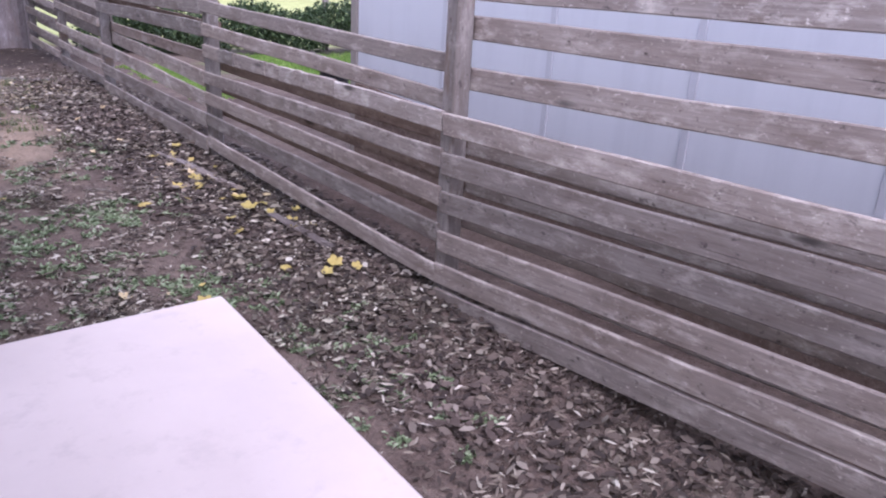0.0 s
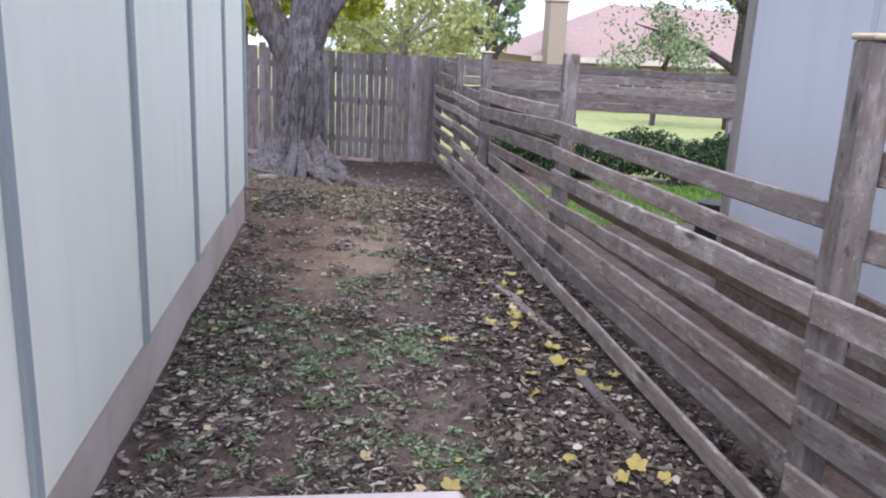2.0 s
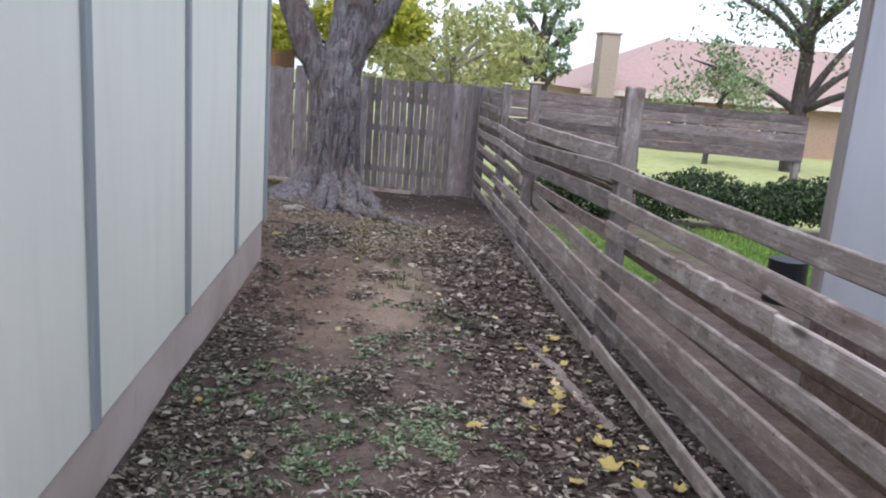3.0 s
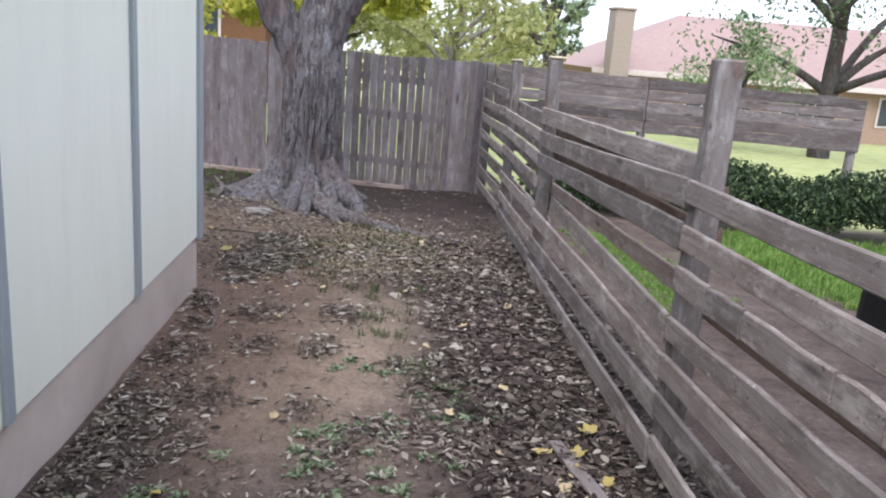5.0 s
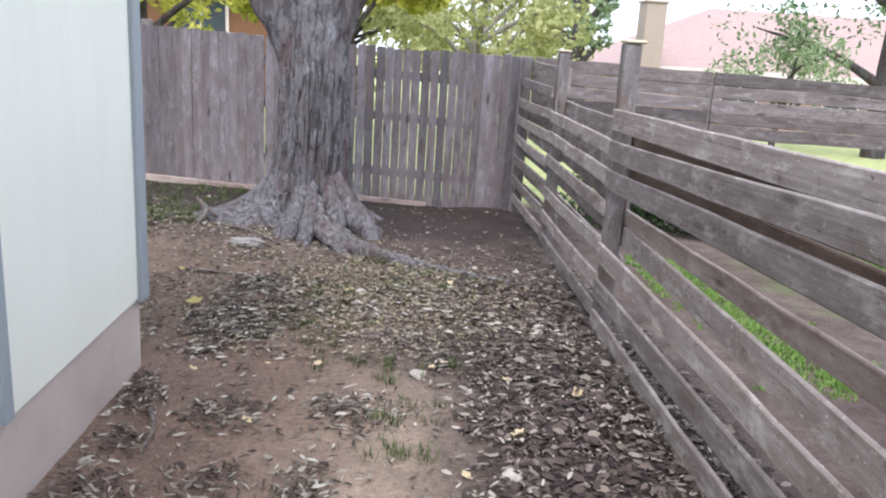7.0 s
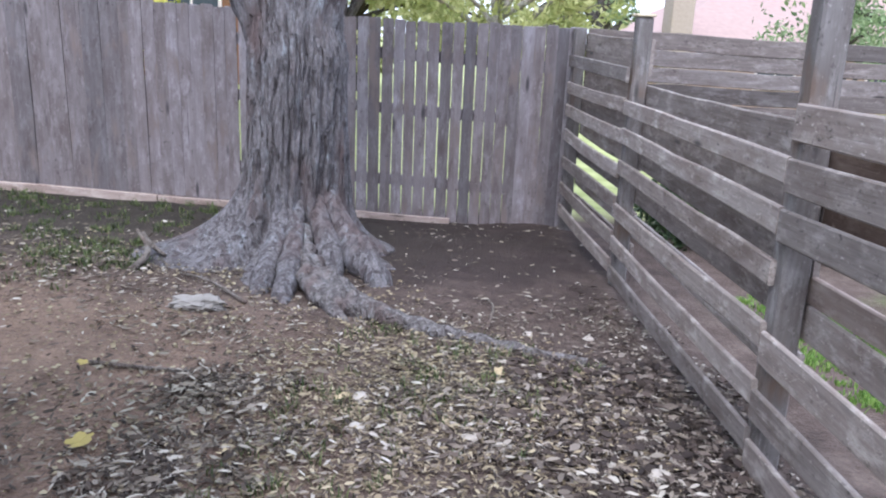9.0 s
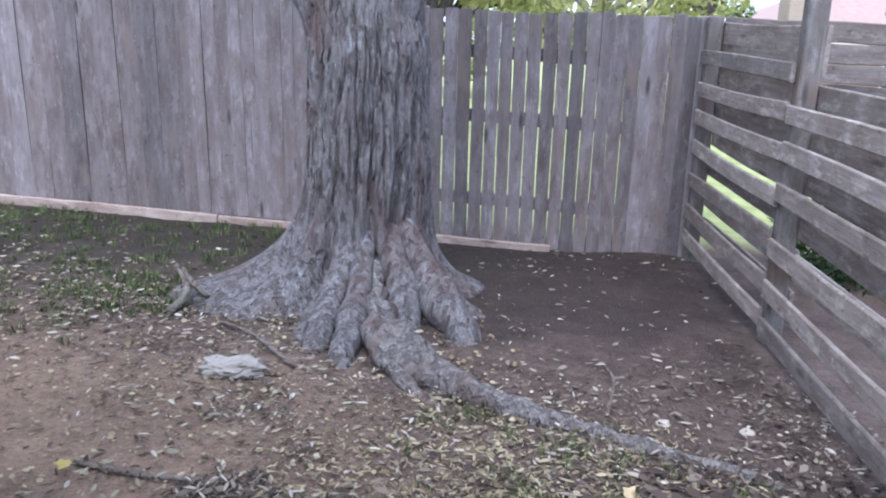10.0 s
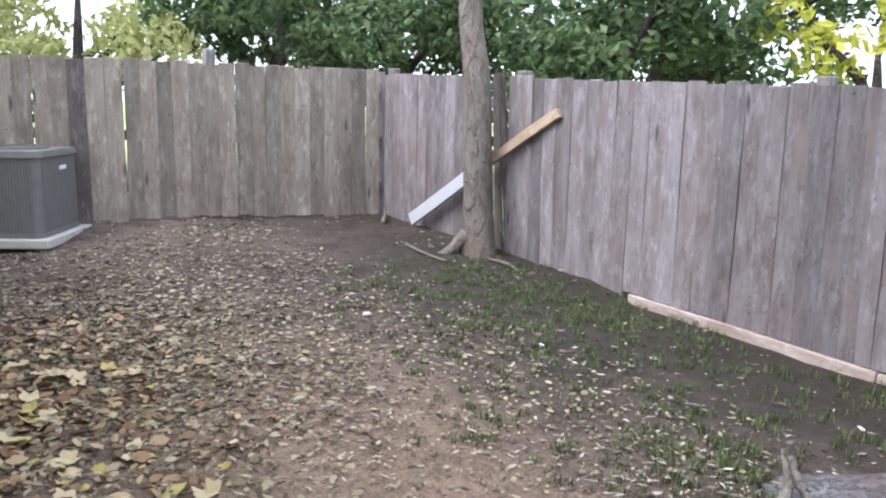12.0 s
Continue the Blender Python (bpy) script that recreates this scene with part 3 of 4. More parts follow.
for s in (1.65, 3.6):
    q = LA + ld * s
    p = part("post", post_mesh(0.09, 2.2), M_POST, left)
    upright(p, (q.x - 0.10, q.y, 1.93 + 0.02 * s - 2.2 + 0.06))

# ---- side fence beyond, of horizontal boards ----
side = thing("board_fence", "dark weathered horizontal board fence in the neighbouring yard", "fence")
SY = 12.62
for x in (4.05, 6.75):
    p = part("post", post_mesh(0.09, 1.75), M_POST, side)
    upright(p, (x, SY + 0.07, 1.60 - 0.012 * (x - 2) - 1.75))
for z in (1.66, 1.53, 1.40, 1.27, 1.14):
    for x0, x1 in ((2.22, 4.03), (4.06, 6.8)):
        h = rp.uniform(0.118, 0.134)
        rail("board", (x1, SY, z - h - 0.022 * (x1 - 2.2)), (x0, SY, z - h - 0.022 * (x0 - 2.2)), h, 0.02, M_SIDE, side, rp, wob=0.007).data.transform(Matrix.Diagonal((1, -1, 1, 1)))

# ---- air conditioner on its pad ----
pad = link("equipment_pad", box(-0.415, 0.415, -0.415, 0.415, 0, 0.07, 0.008), M_PAD)
AXY = (-6.29, 9.36)
AROT = -35.0
pad.matrix_world = pose(AXY[0], AXY[1], 0.47, 0, 0, AROT)
tagged(pad, "pale concrete equipment pad on the soil", "pad")
ac = thing("air_conditioner", "dark grey louvred outdoor air conditioner on a concrete pad", "air conditioner")
ac.matrix_world = pose(AXY[0], AXY[1], 0.54, 0, 0, AROT)
S, H = 0.36, 0.635


def rounded_square(s, r, n=5):
    pts = []
    for cx, cy, a0 in ((s - r, s - r, 0), (r - s, s - r, 90), (r - s, r - s, 180), (s - r, r - s, 270)):
        for k in range(n + 1):
            a = radians(a0 + 90 * k / n)
            pts.append((cx + r * math.cos(a), cy + r * math.sin(a)))
    return pts


def prism(pts, z0, z1, inset=0.0):
    bm = bmesh.new()
    lo = [bm.verts.new((x, y, z0)) for x, y in pts]
    hi = [bm.verts.new((x * (1 - inset), y * (1 - inset), z1)) for x, y in pts]
    for i in range(len(pts)):
        j = (i + 1) % len(pts)
        bm.faces.new((lo[i], lo[j], hi[j], hi[i]))
    bm.faces.new(lo[::-1])
    bm.faces.new(hi)
    return bm


part("body", prism(rounded_square(S - 0.012, 0.07), 0.03, H - 0.02), M_METAL, ac, smooth=False)
part("base_pan", prism(rounded_square(S, 0.08), 0.0, 0.04), M_METAL, ac)
part("top_cover", prism(rounded_square(S + 0.006, 0.08), H - 0.035, H + 0.012, 0.03), M_METAL, ac, "grey steel top cover")
part("fan_grille", prism([(0.27 * math.cos(a * math.pi / 12), 0.27 * math.sin(a * math.pi / 12)) for a in range(24)], H + 0.012, H + 0.03, 0.06), M_METAL_DARK, ac, "dark round fan grille")
for sgn, ax in ((1, 0), (-1, 0), (1, 1), (-1, 1)):
    for k in range(-12, 13):
        u = k * 0.0235
        bx = box(u - 0.009, u + 0.009, 0, 0.006, 0.05, H - 0.045)
        if ax == 0:
            bx.transform(Matrix.Rotation(radians(90 if sgn > 0 else -90), 4, "Z") @ Matrix.Translation((0, S - 0.013, 0)))
        else:
            bx.transform(Matrix.Rotation(radians(0 if sgn > 0 else 180), 4, "Z") @ Matrix.Translation((0, S - 0.013, 0)))
        part("louvre_bar", bx, M_METAL, ac)
lab = box(-0.06, 0.06, 0, 0.006, -0.016, 0.016, 0.002)
lab.transform(Matrix.Translation((-0.05, S - 0.006, H - 0.13)))
part("label_plate", lab, M_WHITE, ac, "white maker's plate")


# ---- big forked tree ----
def tube(points, radii, seg, material, name, parent, rough=0.0, freq=6.0, seed=0.0, cap=True):
    """A tapering round limb through points, with an uneven skin."""
    verts, faces = [], []
    pts = [Vector(p) for p in points]
    for i, (p, r) in enumerate(zip(pts, radii)):
        d = (pts[min(i + 1, len(pts) - 1)] - pts[max(i - 1, 0)]).normalized()
        u = d.cross(Vector((0.31, 0.93, 0.2))).normalized()
        v = d.cross(u)
        for k in range(seg):
            a = 2 * math.pi * k / seg
            o = u * math.cos(a) + v * math.sin(a)
            q = p + o * r
            q += o * rough * r * noise.noise(Vector((q.x * freq + seed, q.y * freq, q.z * freq * 0.45)))
            verts.append(q)
    for i in range(len(pts) - 1):
        for k in range(seg):
            a, c = i * seg + k, i * seg + (k + 1) % seg
            faces.append((a, c, c + seg, a + seg))
    if cap:
        faces.append(tuple(range(seg - 1, -1, -1)))
        faces.append(tuple(range((len(pts) - 1) * seg, len(pts) * seg)))
    return raw(name, [tuple(v) for v in verts], faces, material, parent, smooth=True)


def curve(points, n):
    """Points on a smooth line through the given ones."""
    p = [Vector(q) for q in points]
    p = [p[0] * 2 - p[1]] + p + [p[-1] * 2 - p[-2]]
    out = []
    for i in range(1, len(p) - 2):
        for k in range(n):
            t = k / n
            out.append(0.5 * (2 * p[i] + (p[i + 1] - p[i - 1]) * t + (2 * p[i - 1] - 5 * p[i] + 4 * p[i + 1] - p[i + 2]) * t * t + (3 * p[i] - p[i - 1] - 3 * p[i + 1] + p[i + 2]) * t ** 3))
    out.append(p[-2])
    return out


def ramp_list(vals, n):
    return [float(v) for v in np.interp(np.linspace(0, len(vals) - 1, n), range(len(vals)), vals)]


def leaf_cloud(name, blobs, count, size, material, parent, seed, kind="stuff"):
    """Many small leaves scattered through uneven clumps."""
    r = np.random.RandomState(seed)
    vs, fs = [], []
    wts = np.array([b[3] ** 2 for b in blobs])
    pick = r.choice(len(blobs), count, p=wts / wts.sum())
    for b in pick:
        cx, cy, cz, rad = blobs[b][:4]
        d = r.normal(size=3)
        d /= np.linalg.norm(d)
        rr = rad * r.uniform(0.35, 1.0) ** 0.6
        c = np.array((cx, cy, cz)) + d * rr * np.array((1, 1, 0.8))
        u = r.normal(size=3)
        u /= np.linalg.norm(u)
        w = np.cross(u, r.normal(size=3))
        w /= np.linalg.norm(w)
        s = size * r.uniform(0.6, 1.3)
        k = len(vs)
        n3 = np.cross(u, w) * s * 0.15
        vs += [tuple(c - u * s), tuple(c + w * s * 0.45 + n3), tuple(c + u * s), tuple(c - w * s * 0.45 + n3)]
        fs += [(k, k + 1, k + 2), (k, k + 2, k + 3)]
    ob = raw(name, vs, fs, material, parent)
    return tagged(ob, kind=kind)


TX, TY = 0.21, 11.17
TZ = gz(TX, TY)
tree = thing("tree", "large forked tree with furrowed grey bark and spreading bare roots", "tree", (TX, TY, TZ))
# root lobes: direction in degrees, reach at the foot, sharpness
LOBES = [(208, 0.70, 9), (190, 0.40, 14), (232, 0.32, 22), (258, 0.50, 50), (271, 0.50, 60), (294, 0.34, 40), (314, 0.40, 26), (336, 0.30, 20), (20, 0.30, 8), (75, 0.35, 6), (130, 0.38, 6)]
SEG, ROWS_T = 420, 200
tv, tf = [], []
for j in range(ROWS_T + 1):
    u = j / ROWS_T
    z = -0.10 + 1.62 * u ** 1.25
    core = 0.292 - 0.006 * smooth01(z / 1.0) + 0.03 * smooth01((z - 1.05) / 0.5)
    for k in range(SEG):
        a = 2 * math.pi * k / SEG
        ca2, sa2 = math.cos(a), math.sin(a)
        flare = 0.0
        for deg, reach, sharp in LOBES:
            dd = math.cos(a - radians(deg))
            if dd > 0:
                flare += reach * dd ** sharp * math.exp(-max(0.0, z + 0.02) / (0.11 + 0.09 * reach))
        furrow = 0.0
        for deg, dep in ((246, 0.11), (264.5, 0.09), (283, 0.13), (305, 0.15), (326, 0.10), (352, 0.05), (170, 0.05), (218, 0.06)):
            furrow += dep * max(0, math.cos(a - radians(deg) - 0.10 * z)) ** 110 * math.exp(-max(0, z - 0.22) / 0.30)
        rr = core + 0.04 * math.exp(-max(0, z) / 0.30) + flare - furrow
        wander = 0.35 * noise.noise(Vector((ca2 * 3, sa2 * 3, z * 3)))
        # bark: broad upright plates parted by deep cracks, finer plates on them, smoother towards the roots
        up = 0.25 + 0.75 * smooth01((z - 0.15) / 0.55)
        plate = abs(noise.noise(Vector((ca2 * 8.5 + wander, sa2 * 8.5 + wander, z * 1.9))))
        small = abs(noise.noise(Vector((ca2 * 18 + 7 + wander, sa2 * 18, z * 5.0))))
        tiny = noise.noise(Vector((ca2 * 40, sa2 * 40, z * 14)))
        ridge = up * (0.030 * min(1.0, plate * 4.5) + 0.014 * min(1.0, small * 4) + 0.005 * tiny) - 0.026 * up
        ridge += 0.03 * noise.noise(Vector((ca2 * 2.2, sa2 * 2.2, z * 1.2))) + (1 - up) * 0.018 * noise.noise(Vector((ca2 * 14, sa2 * 14, z * 3)))
        cx = -0.032 + 0.02 * z + 0.03 * smooth01((z - 0.9) / 1.0)
        wx = 1 + 0.10 * smooth01((z - 1.1) / 0.5) * abs(ca2)
        rr += ridge - 0.10 * smooth01((z - 1.15) / 0.37)
        tv.append((ca2 * rr * wx + cx - 0.07 * smooth01((z - 1.15) / 0.5), sa2 * rr, z))
for j in range(ROWS_T):
    for k in range(SEG):
        a, c = j * SEG + k, j * SEG + (k + 1) % SEG
        tf.append((a, c, c + SEG, a + SEG))
tf.append(tuple(range(ROWS_T * SEG, (ROWS_T + 1) * SEG)))
raw("trunk", tv, tf, M_BARK, tree, smooth=True)
# toes: rounded roots that run down the flare into the soil
TOES = [
    ([(-0.03, -0.10, 0.46), (-0.06, -0.36, 0.24), (-0.08, -0.62, 0.11), (-0.09, -0.84, 0.025), (-0.10, -0.97, -0.07)], [0.03, 0.055, 0.07, 0.062, 0.04]),
    ([(0.02, -0.10, 0.44), (0.03, -0.40, 0.23), (0.04, -0.70, 0.10), (0.045, -0.95, 0.02), (0.05, -1.09, -0.07)], [0.03, 0.055, 0.068, 0.055, 0.035]),
    ([(0.09, -0.10, 0.50), (0.16, -0.27, 0.27), (0.22, -0.43, 0.10), (0.27, -0.56, -0.06)], [0.03, 0.065, 0.085, 0.06]),
    ([(0.12, -0.08, 0.50), (0.27, -0.24, 0.24), (0.40, -0.42, 0.10), (0.51, -0.59, 0.02), (0.57, -0.68, -0.08)], [0.04, 0.075, 0.10, 0.08, 0.05]),
    ([(-0.12, -0.12, 0.40), (-0.34, -0.32, 0.13), (-0.52, -0.48, 0.01), (-0.64, -0.58, -0.07)], [0.04, 0.06, 0.06, 0.04]),
]
for i, (pts, rad) in enumerate(TOES):
    c = curve(pts, 9)
    tube(c, ramp_list(rad, len(c)), 30, M_BARK, "root_toe", tree, 0.30, 9.0, 3.0 + i * 4)
BRANCHES = [
    ([(-0.06, 0.02, 0.75), (-0.12, 0.01, 1.15), (-0.22, 0.0, 1.5), (-0.42, 0.0, 1.9), (-0.78, 0.1, 2.8), (-1.25, 0.3, 3.8), (-1.6, 0.4, 4.9)], [0.12, 0.165, 0.172, 0.172, 0.13, 0.09, 0.04]),
    ([(0.0, 0.02, 0.7), (-0.01, 0.01, 1.15), (0.02, 0.01, 1.5), (0.12, 0.01, 2.0), (0.18, -0.05, 2.9), (0.25, -0.1, 4.3), (0.2, 0.0, 5.6)], [0.2, 0.245, 0.248, 0.24, 0.20, 0.12, 0.04]),
    ([(0.06, 0.04, 1.1), (0.13, 0.05, 1.55), (0.33, 0.07, 1.95), (0.66, 0.13, 2.5), (1.1, 0.3, 3.3), (1.7, 0.4, 4.3)], [0.08, 0.11, 0.125, 0.12, 0.09, 0.04]),
    ([(0.16, -0.05, 3.0), (-0.2, -0.6, 3.8), (-0.5, -1.1, 4.8)], [0.10, 0.07, 0.03]),
    ([(-0.8, 0.1, 2.9), (-1.5, -0.3, 3.5), (-2.2, -0.5, 4.4)], [0.08, 0.06, 0.025]),
    ([(0.22, -0.08, 3.7), (0.9, -0.5, 4.5), (1.3, -0.9, 5.3)], [0.08, 0.05, 0.02]),
]
for i, (pts, rad) in enumerate(BRANCHES):
    c = curve(pts, 22)
    tube(c, ramp_list(rad, len(c)), 90 if i < 3 else 14, M_BARK, "limb", tree, 0.13, 13.0, i * 5.0)
blobs = [(math.cos(k * 2.4) * rng.uniform(0.6, 2.6), math.sin(k * 2.4) * rng.uniform(0.4, 2.0), rng.uniform(4.2, 6.4), rng.uniform(0.6, 1.1)) for k in range(20)]
leaf_cloud("crown", blobs, 6000, 0.075, M_CROWN_YG, tree, 5)


def ground_path(pts, lift):
    return [(x, y, gz(x, y) + dz + lift) for x, y, dz in pts]


c = curve(ground_path([(0.25, 11.05, 0.26), (0.30, 10.72, 0.12), (0.36, 10.48, 0.07), (0.47, 10.27, 0.05), (0.60, 10.10, 0.035), (0.82, 9.94, 0.02), (1.15, 9.80, 0.005), (1.5, 9.66, 0.0), (1.93, 9.45, -0.012)], 0.0), 8)
c = [p + Vector((0, 0, 0.010 * noise.noise(p * 5))) for p in c]
roots = thing("surface_root", "gnarled grey surface root crossing the soil from the tree", "root")
tube(c, ramp_list([0.05, 0.06, 0.07, 0.088, 0.08, 0.055, 0.036, 0.03, 0.026], len(c)), 36, M_ROOT, "main_root", roots, 0.75, 13.0, 2.0)
for pts, rad in (([(0.44, 10.45, 0.06), (0.58, 10.26, 0.05), (0.70, 10.08, 0.035), (0.84, 9.97, 0.0)], [0.05, 0.045, 0.04, 0.02]), ([(0.36, 10.45, 0.08), (0.40, 10.25, 0.06), (0.52, 10.06, 0.02), (0.62, 9.93, -0.02)], [0.055, 0.05, 0.04, 0.02])):
    c = curve(ground_path(pts, 0.0), 6)
    tube(c, ramp_list(rad, len(c)), 14, M_ROOT, "side_root", roots, 0.4, 13.0, 4.0)

# ---- young tree by the back fence ----
YX, YY = -4.12, 12.27
yz = gz(YX, YY)
young = thing("tree", "slender young tree with smooth brown-grey trunk by the fence", "tree", (YX, YY, yz))
c = curve([(0.02, 0, -0.08), (0.0, 0, 0.1), (-0.02, 0, 0.5), (-0.05, 0, 1.0), (-0.09, 0.01, 1.4), (-0.19, 0.02, 1.9), (-0.24, 0.03, 2.8), (-0.3, 0, 4.2)], 6)
tube(c, ramp_list([0.165, 0.135, 0.115, 0.108, 0.105, 0.09, 0.07, 0.03], len(c)), 22, M_BARK_SMOOTH, "trunk", young, 0.12, 5.0, 8.0)
c = curve([(-0.04, -0.08, 0.16), (-0.10, -0.2, 0.03), (-0.16, -0.34, -0.03)], 5)
tube(c, ramp_list([0.07, 0.045, 0.02], len(c)), 10, M_BARK_SMOOTH, "root", young, 0.1, 5, 1)
for pts in ([(-0.12, 0.02, 2.6), (0.4, 0.1, 3.4), (0.7, 0.2, 4.3)], [(-0.13, 0.02, 2.9), (-0.7, -0.1, 3.6), (-1.0, -0.1, 4.4)]):
    c = curve(pts, 5)
    tube(c, ramp_list([0.05, 0.035, 0.015], len(c)), 8, M_BARK_SMOOTH, "limb", young, 0.1, 5, 1)
leaf_cloud("crown", [(rng.uniform(-1, 0.8), rng.uniform(-0.5, 0.8), rng.uniform(3.6, 4.9), rng.uniform(0.4, 0.7)) for k in range(9)], 1500, 0.05, M_CROWN, young, 8)

# ---- leaning planks ----
pl = rail("plank", (-5.22, 12.40, gz(-5.2, 12.4) + 0.02), (-4.35, 12.42, 1.01), 0.11, 0.04, M_WHITEBOARD, None, rp)
tagged(pl, "white painted plank leaning low against the picket fence", "plank", "leaning planks")
pl = rail("plank", (-4.37, 12.42, 1.02), (-3.49, 12.47, 1.52), 0.075, 0.045, M_PLANK, None, rp)
tagged(pl, "fresh tan plank leaning up against the picket fence", "plank", "leaning planks")

# ---- stones, sticks, single fallen leaves ----
def stone(x, y, s, flat, material, label, name="stone", seed=0, group="pale stones on the soil", turn=0, long=1.0, crumbly=0.0):
    bm = bmesh.new()
    bmesh.ops.create_icosphere(bm, subdivisions=5 if crumbly else 3, radius=1)
    for v in bm.verts:
        k = 1 + 0.35 * noise.noise(v.co * 1.3 + Vector((seed * 3.1, 0, 0))) + 0.12 * noise.noise(v.co * 4 + Vector((seed, 2, 0)))
        k += crumbly * (noise.noise(v.co * 3.1) + 0.8 * noise.noise(v.co * 7) + 0.6 * noise.noise(v.co * 15))
        v.co = Vector((v.co.x * s * k * long, v.co.y * s * k, v.co.z * s * flat * k))
    ob = link(name, bm, material, smooth=True)
    ob.matrix_world = pose(x, y, gz(x, y) + s * flat * 0.35, 0, 0, turn)
    return tagged(ob, label, "stone", group)


for i, (x, y, s) in enumerate(((0.75, 9.06, 0.04), (0.75, 8.80, 0.042), (1.09, 8.63, 0.036), (1.76, 8.54, 0.05), (1.41, 6.90, 0.042), (1.85, 8.65, 0.035), (-0.03, 6.89, 0.03), (1.09, 7.77, 0.045), (1.15, 8.76, 0.04), (1.3, 7.6, 0.03), (0.3, 3.97, 0.035), (1.5, 9.9, 0.03), (1.8, 9.9, 0.03), (-3.1, 10.6, 0.03), (-2.0, 10.9, 0.025), (-3.9, 9.9, 0.03))):
    stone(x, y, s * 0.85, 0.5, M_STONE, "pale cream stone lying on the soil", seed=i, turn=i * 47)
stone(-0.12, 9.99, 0.08, 0.5, M_ROCK, "flat whitish crumbly rock beside the tree roots", "rock", 34, "", 8, 1.6, 0.24)

rs = random.Random(4)


def stick(pts, r, label="thin brown fallen stick on the soil", mat=None):
    c = curve([(x, y, gz(x, y) + dz) for x, y, dz in pts], 5)
    ob = tube(c, ramp_list([r, r * 0.9, r * 0.5], len(c)), 8, mat or M_BARK_SMOOTH, "stick", None, 0.3, 20, rs.random() * 9)
    return tagged(ob, label, "stick", "fallen sticks")


stick([(-0.60, 10.50, 0.015), (-0.575, 10.66, 0.07), (-0.68, 10.80, 0.15)], 0.019, "pale broken stick propped by the roots")
stick([(-0.66, 10.82, 0.12), (-0.60, 10.77, 0.08), (-0.50, 10.72, 0.03)], 0.02)
stick([(0.72, 7.36, 0.015), (0.82, 7.37, 0.03), (0.92, 7.33, 0.015)], 0.010)
stick([(-4.6, 11.9, 0.012), (-4.25, 11.82, 0.02), (-3.95, 11.83, 0.012)], 0.013)
stick([(-3.9, 12.2, 0.012), (-3.7, 12.2, 0.02), (-3.5, 12.15, 0.012)], 0.012)
stick([(0.05, 7.3, 0.01), (0.12, 7.12, 0.02), (0.13, 6.95, 0.01)], 0.009)
stick([(-0.35, 9.25, 0.01), (-0.12, 9.2, 0.02), (0.05, 9.22, 0.01)], 0.01)
stick([(0.1, 10.05, 0.02), (-0.15, 10.3, 0.04), (-0.35, 10.45, 0.02)], 0.009)
stick([(1.3, 9.9, 0.02), (1.35, 10.15, 0.05), (1.34, 10.35, 0.03)], 0.008)
stick([(-5.4, 12.2, 0.012), (-5.6, 12.35, 0.05), (-5.75, 12.45, 0.11)], 0.02, "pale root stub by the fence corner")
for k in range(16):
    x, y, a, ln = rs.uniform(-0.0, 1.9), rs.uniform(3.3, 9.6), rs.uniform(0, 6.3), rs.uniform(0.08, 0.22)
    stick([(x, y, 0.012), (x + math.cos(a) * ln * 0.5, y + math.sin(a) * ln * 0.5, 0.022), (x + math.cos(a + 0.3) * ln, y + math.sin(a + 0.3) * ln, 0.01)], rs.uniform(0.003, 0.007))


def big_leaf(s, curl, seed):
    """A lobed leaf, curled, as a fan of faces with a folded midrib."""
    r = random.Random(seed)
    out = []
    n = 20
    for k in range(n):
        a = 2 * math.pi * k / n
        lobe = 0.76 + 0.24 * abs(math.cos(2.5 * a)) ** 0.8
        if abs(a - math.pi) < 0.35:
            lobe *= 0.55
        rr = s * lobe * r.uniform(0.9, 1.1)
        x, y = rr * math.cos(a), rr * math.sin(a) * 0.85
        z = curl * (x * x + 1.6 * y * y) / s + 0.08 * s * math.sin(3 * a + seed)
        out.append((x, y, z))
    verts = [(0, 0, 0)] + out
    faces = [(0, 1 + k, 1 + (k + 1) % n) for k in range(n)]
    me = bpy.data.meshes.new("fallen_leaf")
    me.from_pydata(verts, [], faces)
    return me


leaf_meshes = {}
for key, mat in (("y", M_YLEAF), ("p", M_PLEAF)):
    leaf_meshes[key] = []
    for k in range(5):
        me = big_leaf(1.0, (0.25, -0.3, 0.4, 0.15, -0.2)[k], k)
        me.materials.append(mat)
        leaf_meshes[key].append(me)


def fallen(x, y, s, key, r, group):
    ob = new("fallen_leaf", leaf_meshes[key][r.randrange(5)])
    ob.matrix_world = pose(x, y, gz(x, y) + 0.022 + s * 0.12, r.uniform(-22, 22), r.uniform(-22, 22), r.uniform(0, 360)) @ Matrix.Scale(s, 4)
    tagged(ob, "yellow lobed autumn leaf lying on the litter" if key == "y" else "pale tan curled autumn leaf on the soil", "leaf", group)


for x, y in ((1.31, 4.75), (1.80, 4.37), (1.93, 4.05), (1.74, 3.26), (1.91, 3.21), (1.82, 3.3), (1.79, 4.5), (1.88, 4.2), (1.70, 4.62), (1.84, 4.75), (1.66, 4.9), (1.93, 4.4), (1.72, 5.1), (1.55, 4.95), (1.86, 3.9), (1.95, 5.3), (1.9, 5.9), (0.02, 4.9), (1.62, 3.4), (0.6, 5.15), (1.1, 3.2)):
    fallen(x + rs.uniform(-0.03, 0.03), y + rs.uniform(-0.03, 0.03), rs.uniform(0.032, 0.056), "y", rs, "yellow leaves by the fence")
for k in range(26):
    fallen(rs.gauss(1.75, 0.12), rs.uniform(3.9, 5.9), rs.uniform(0.025, 0.045), "y" if rs.random() < 0.5 else "p", rs, "yellow leaves by the fence")
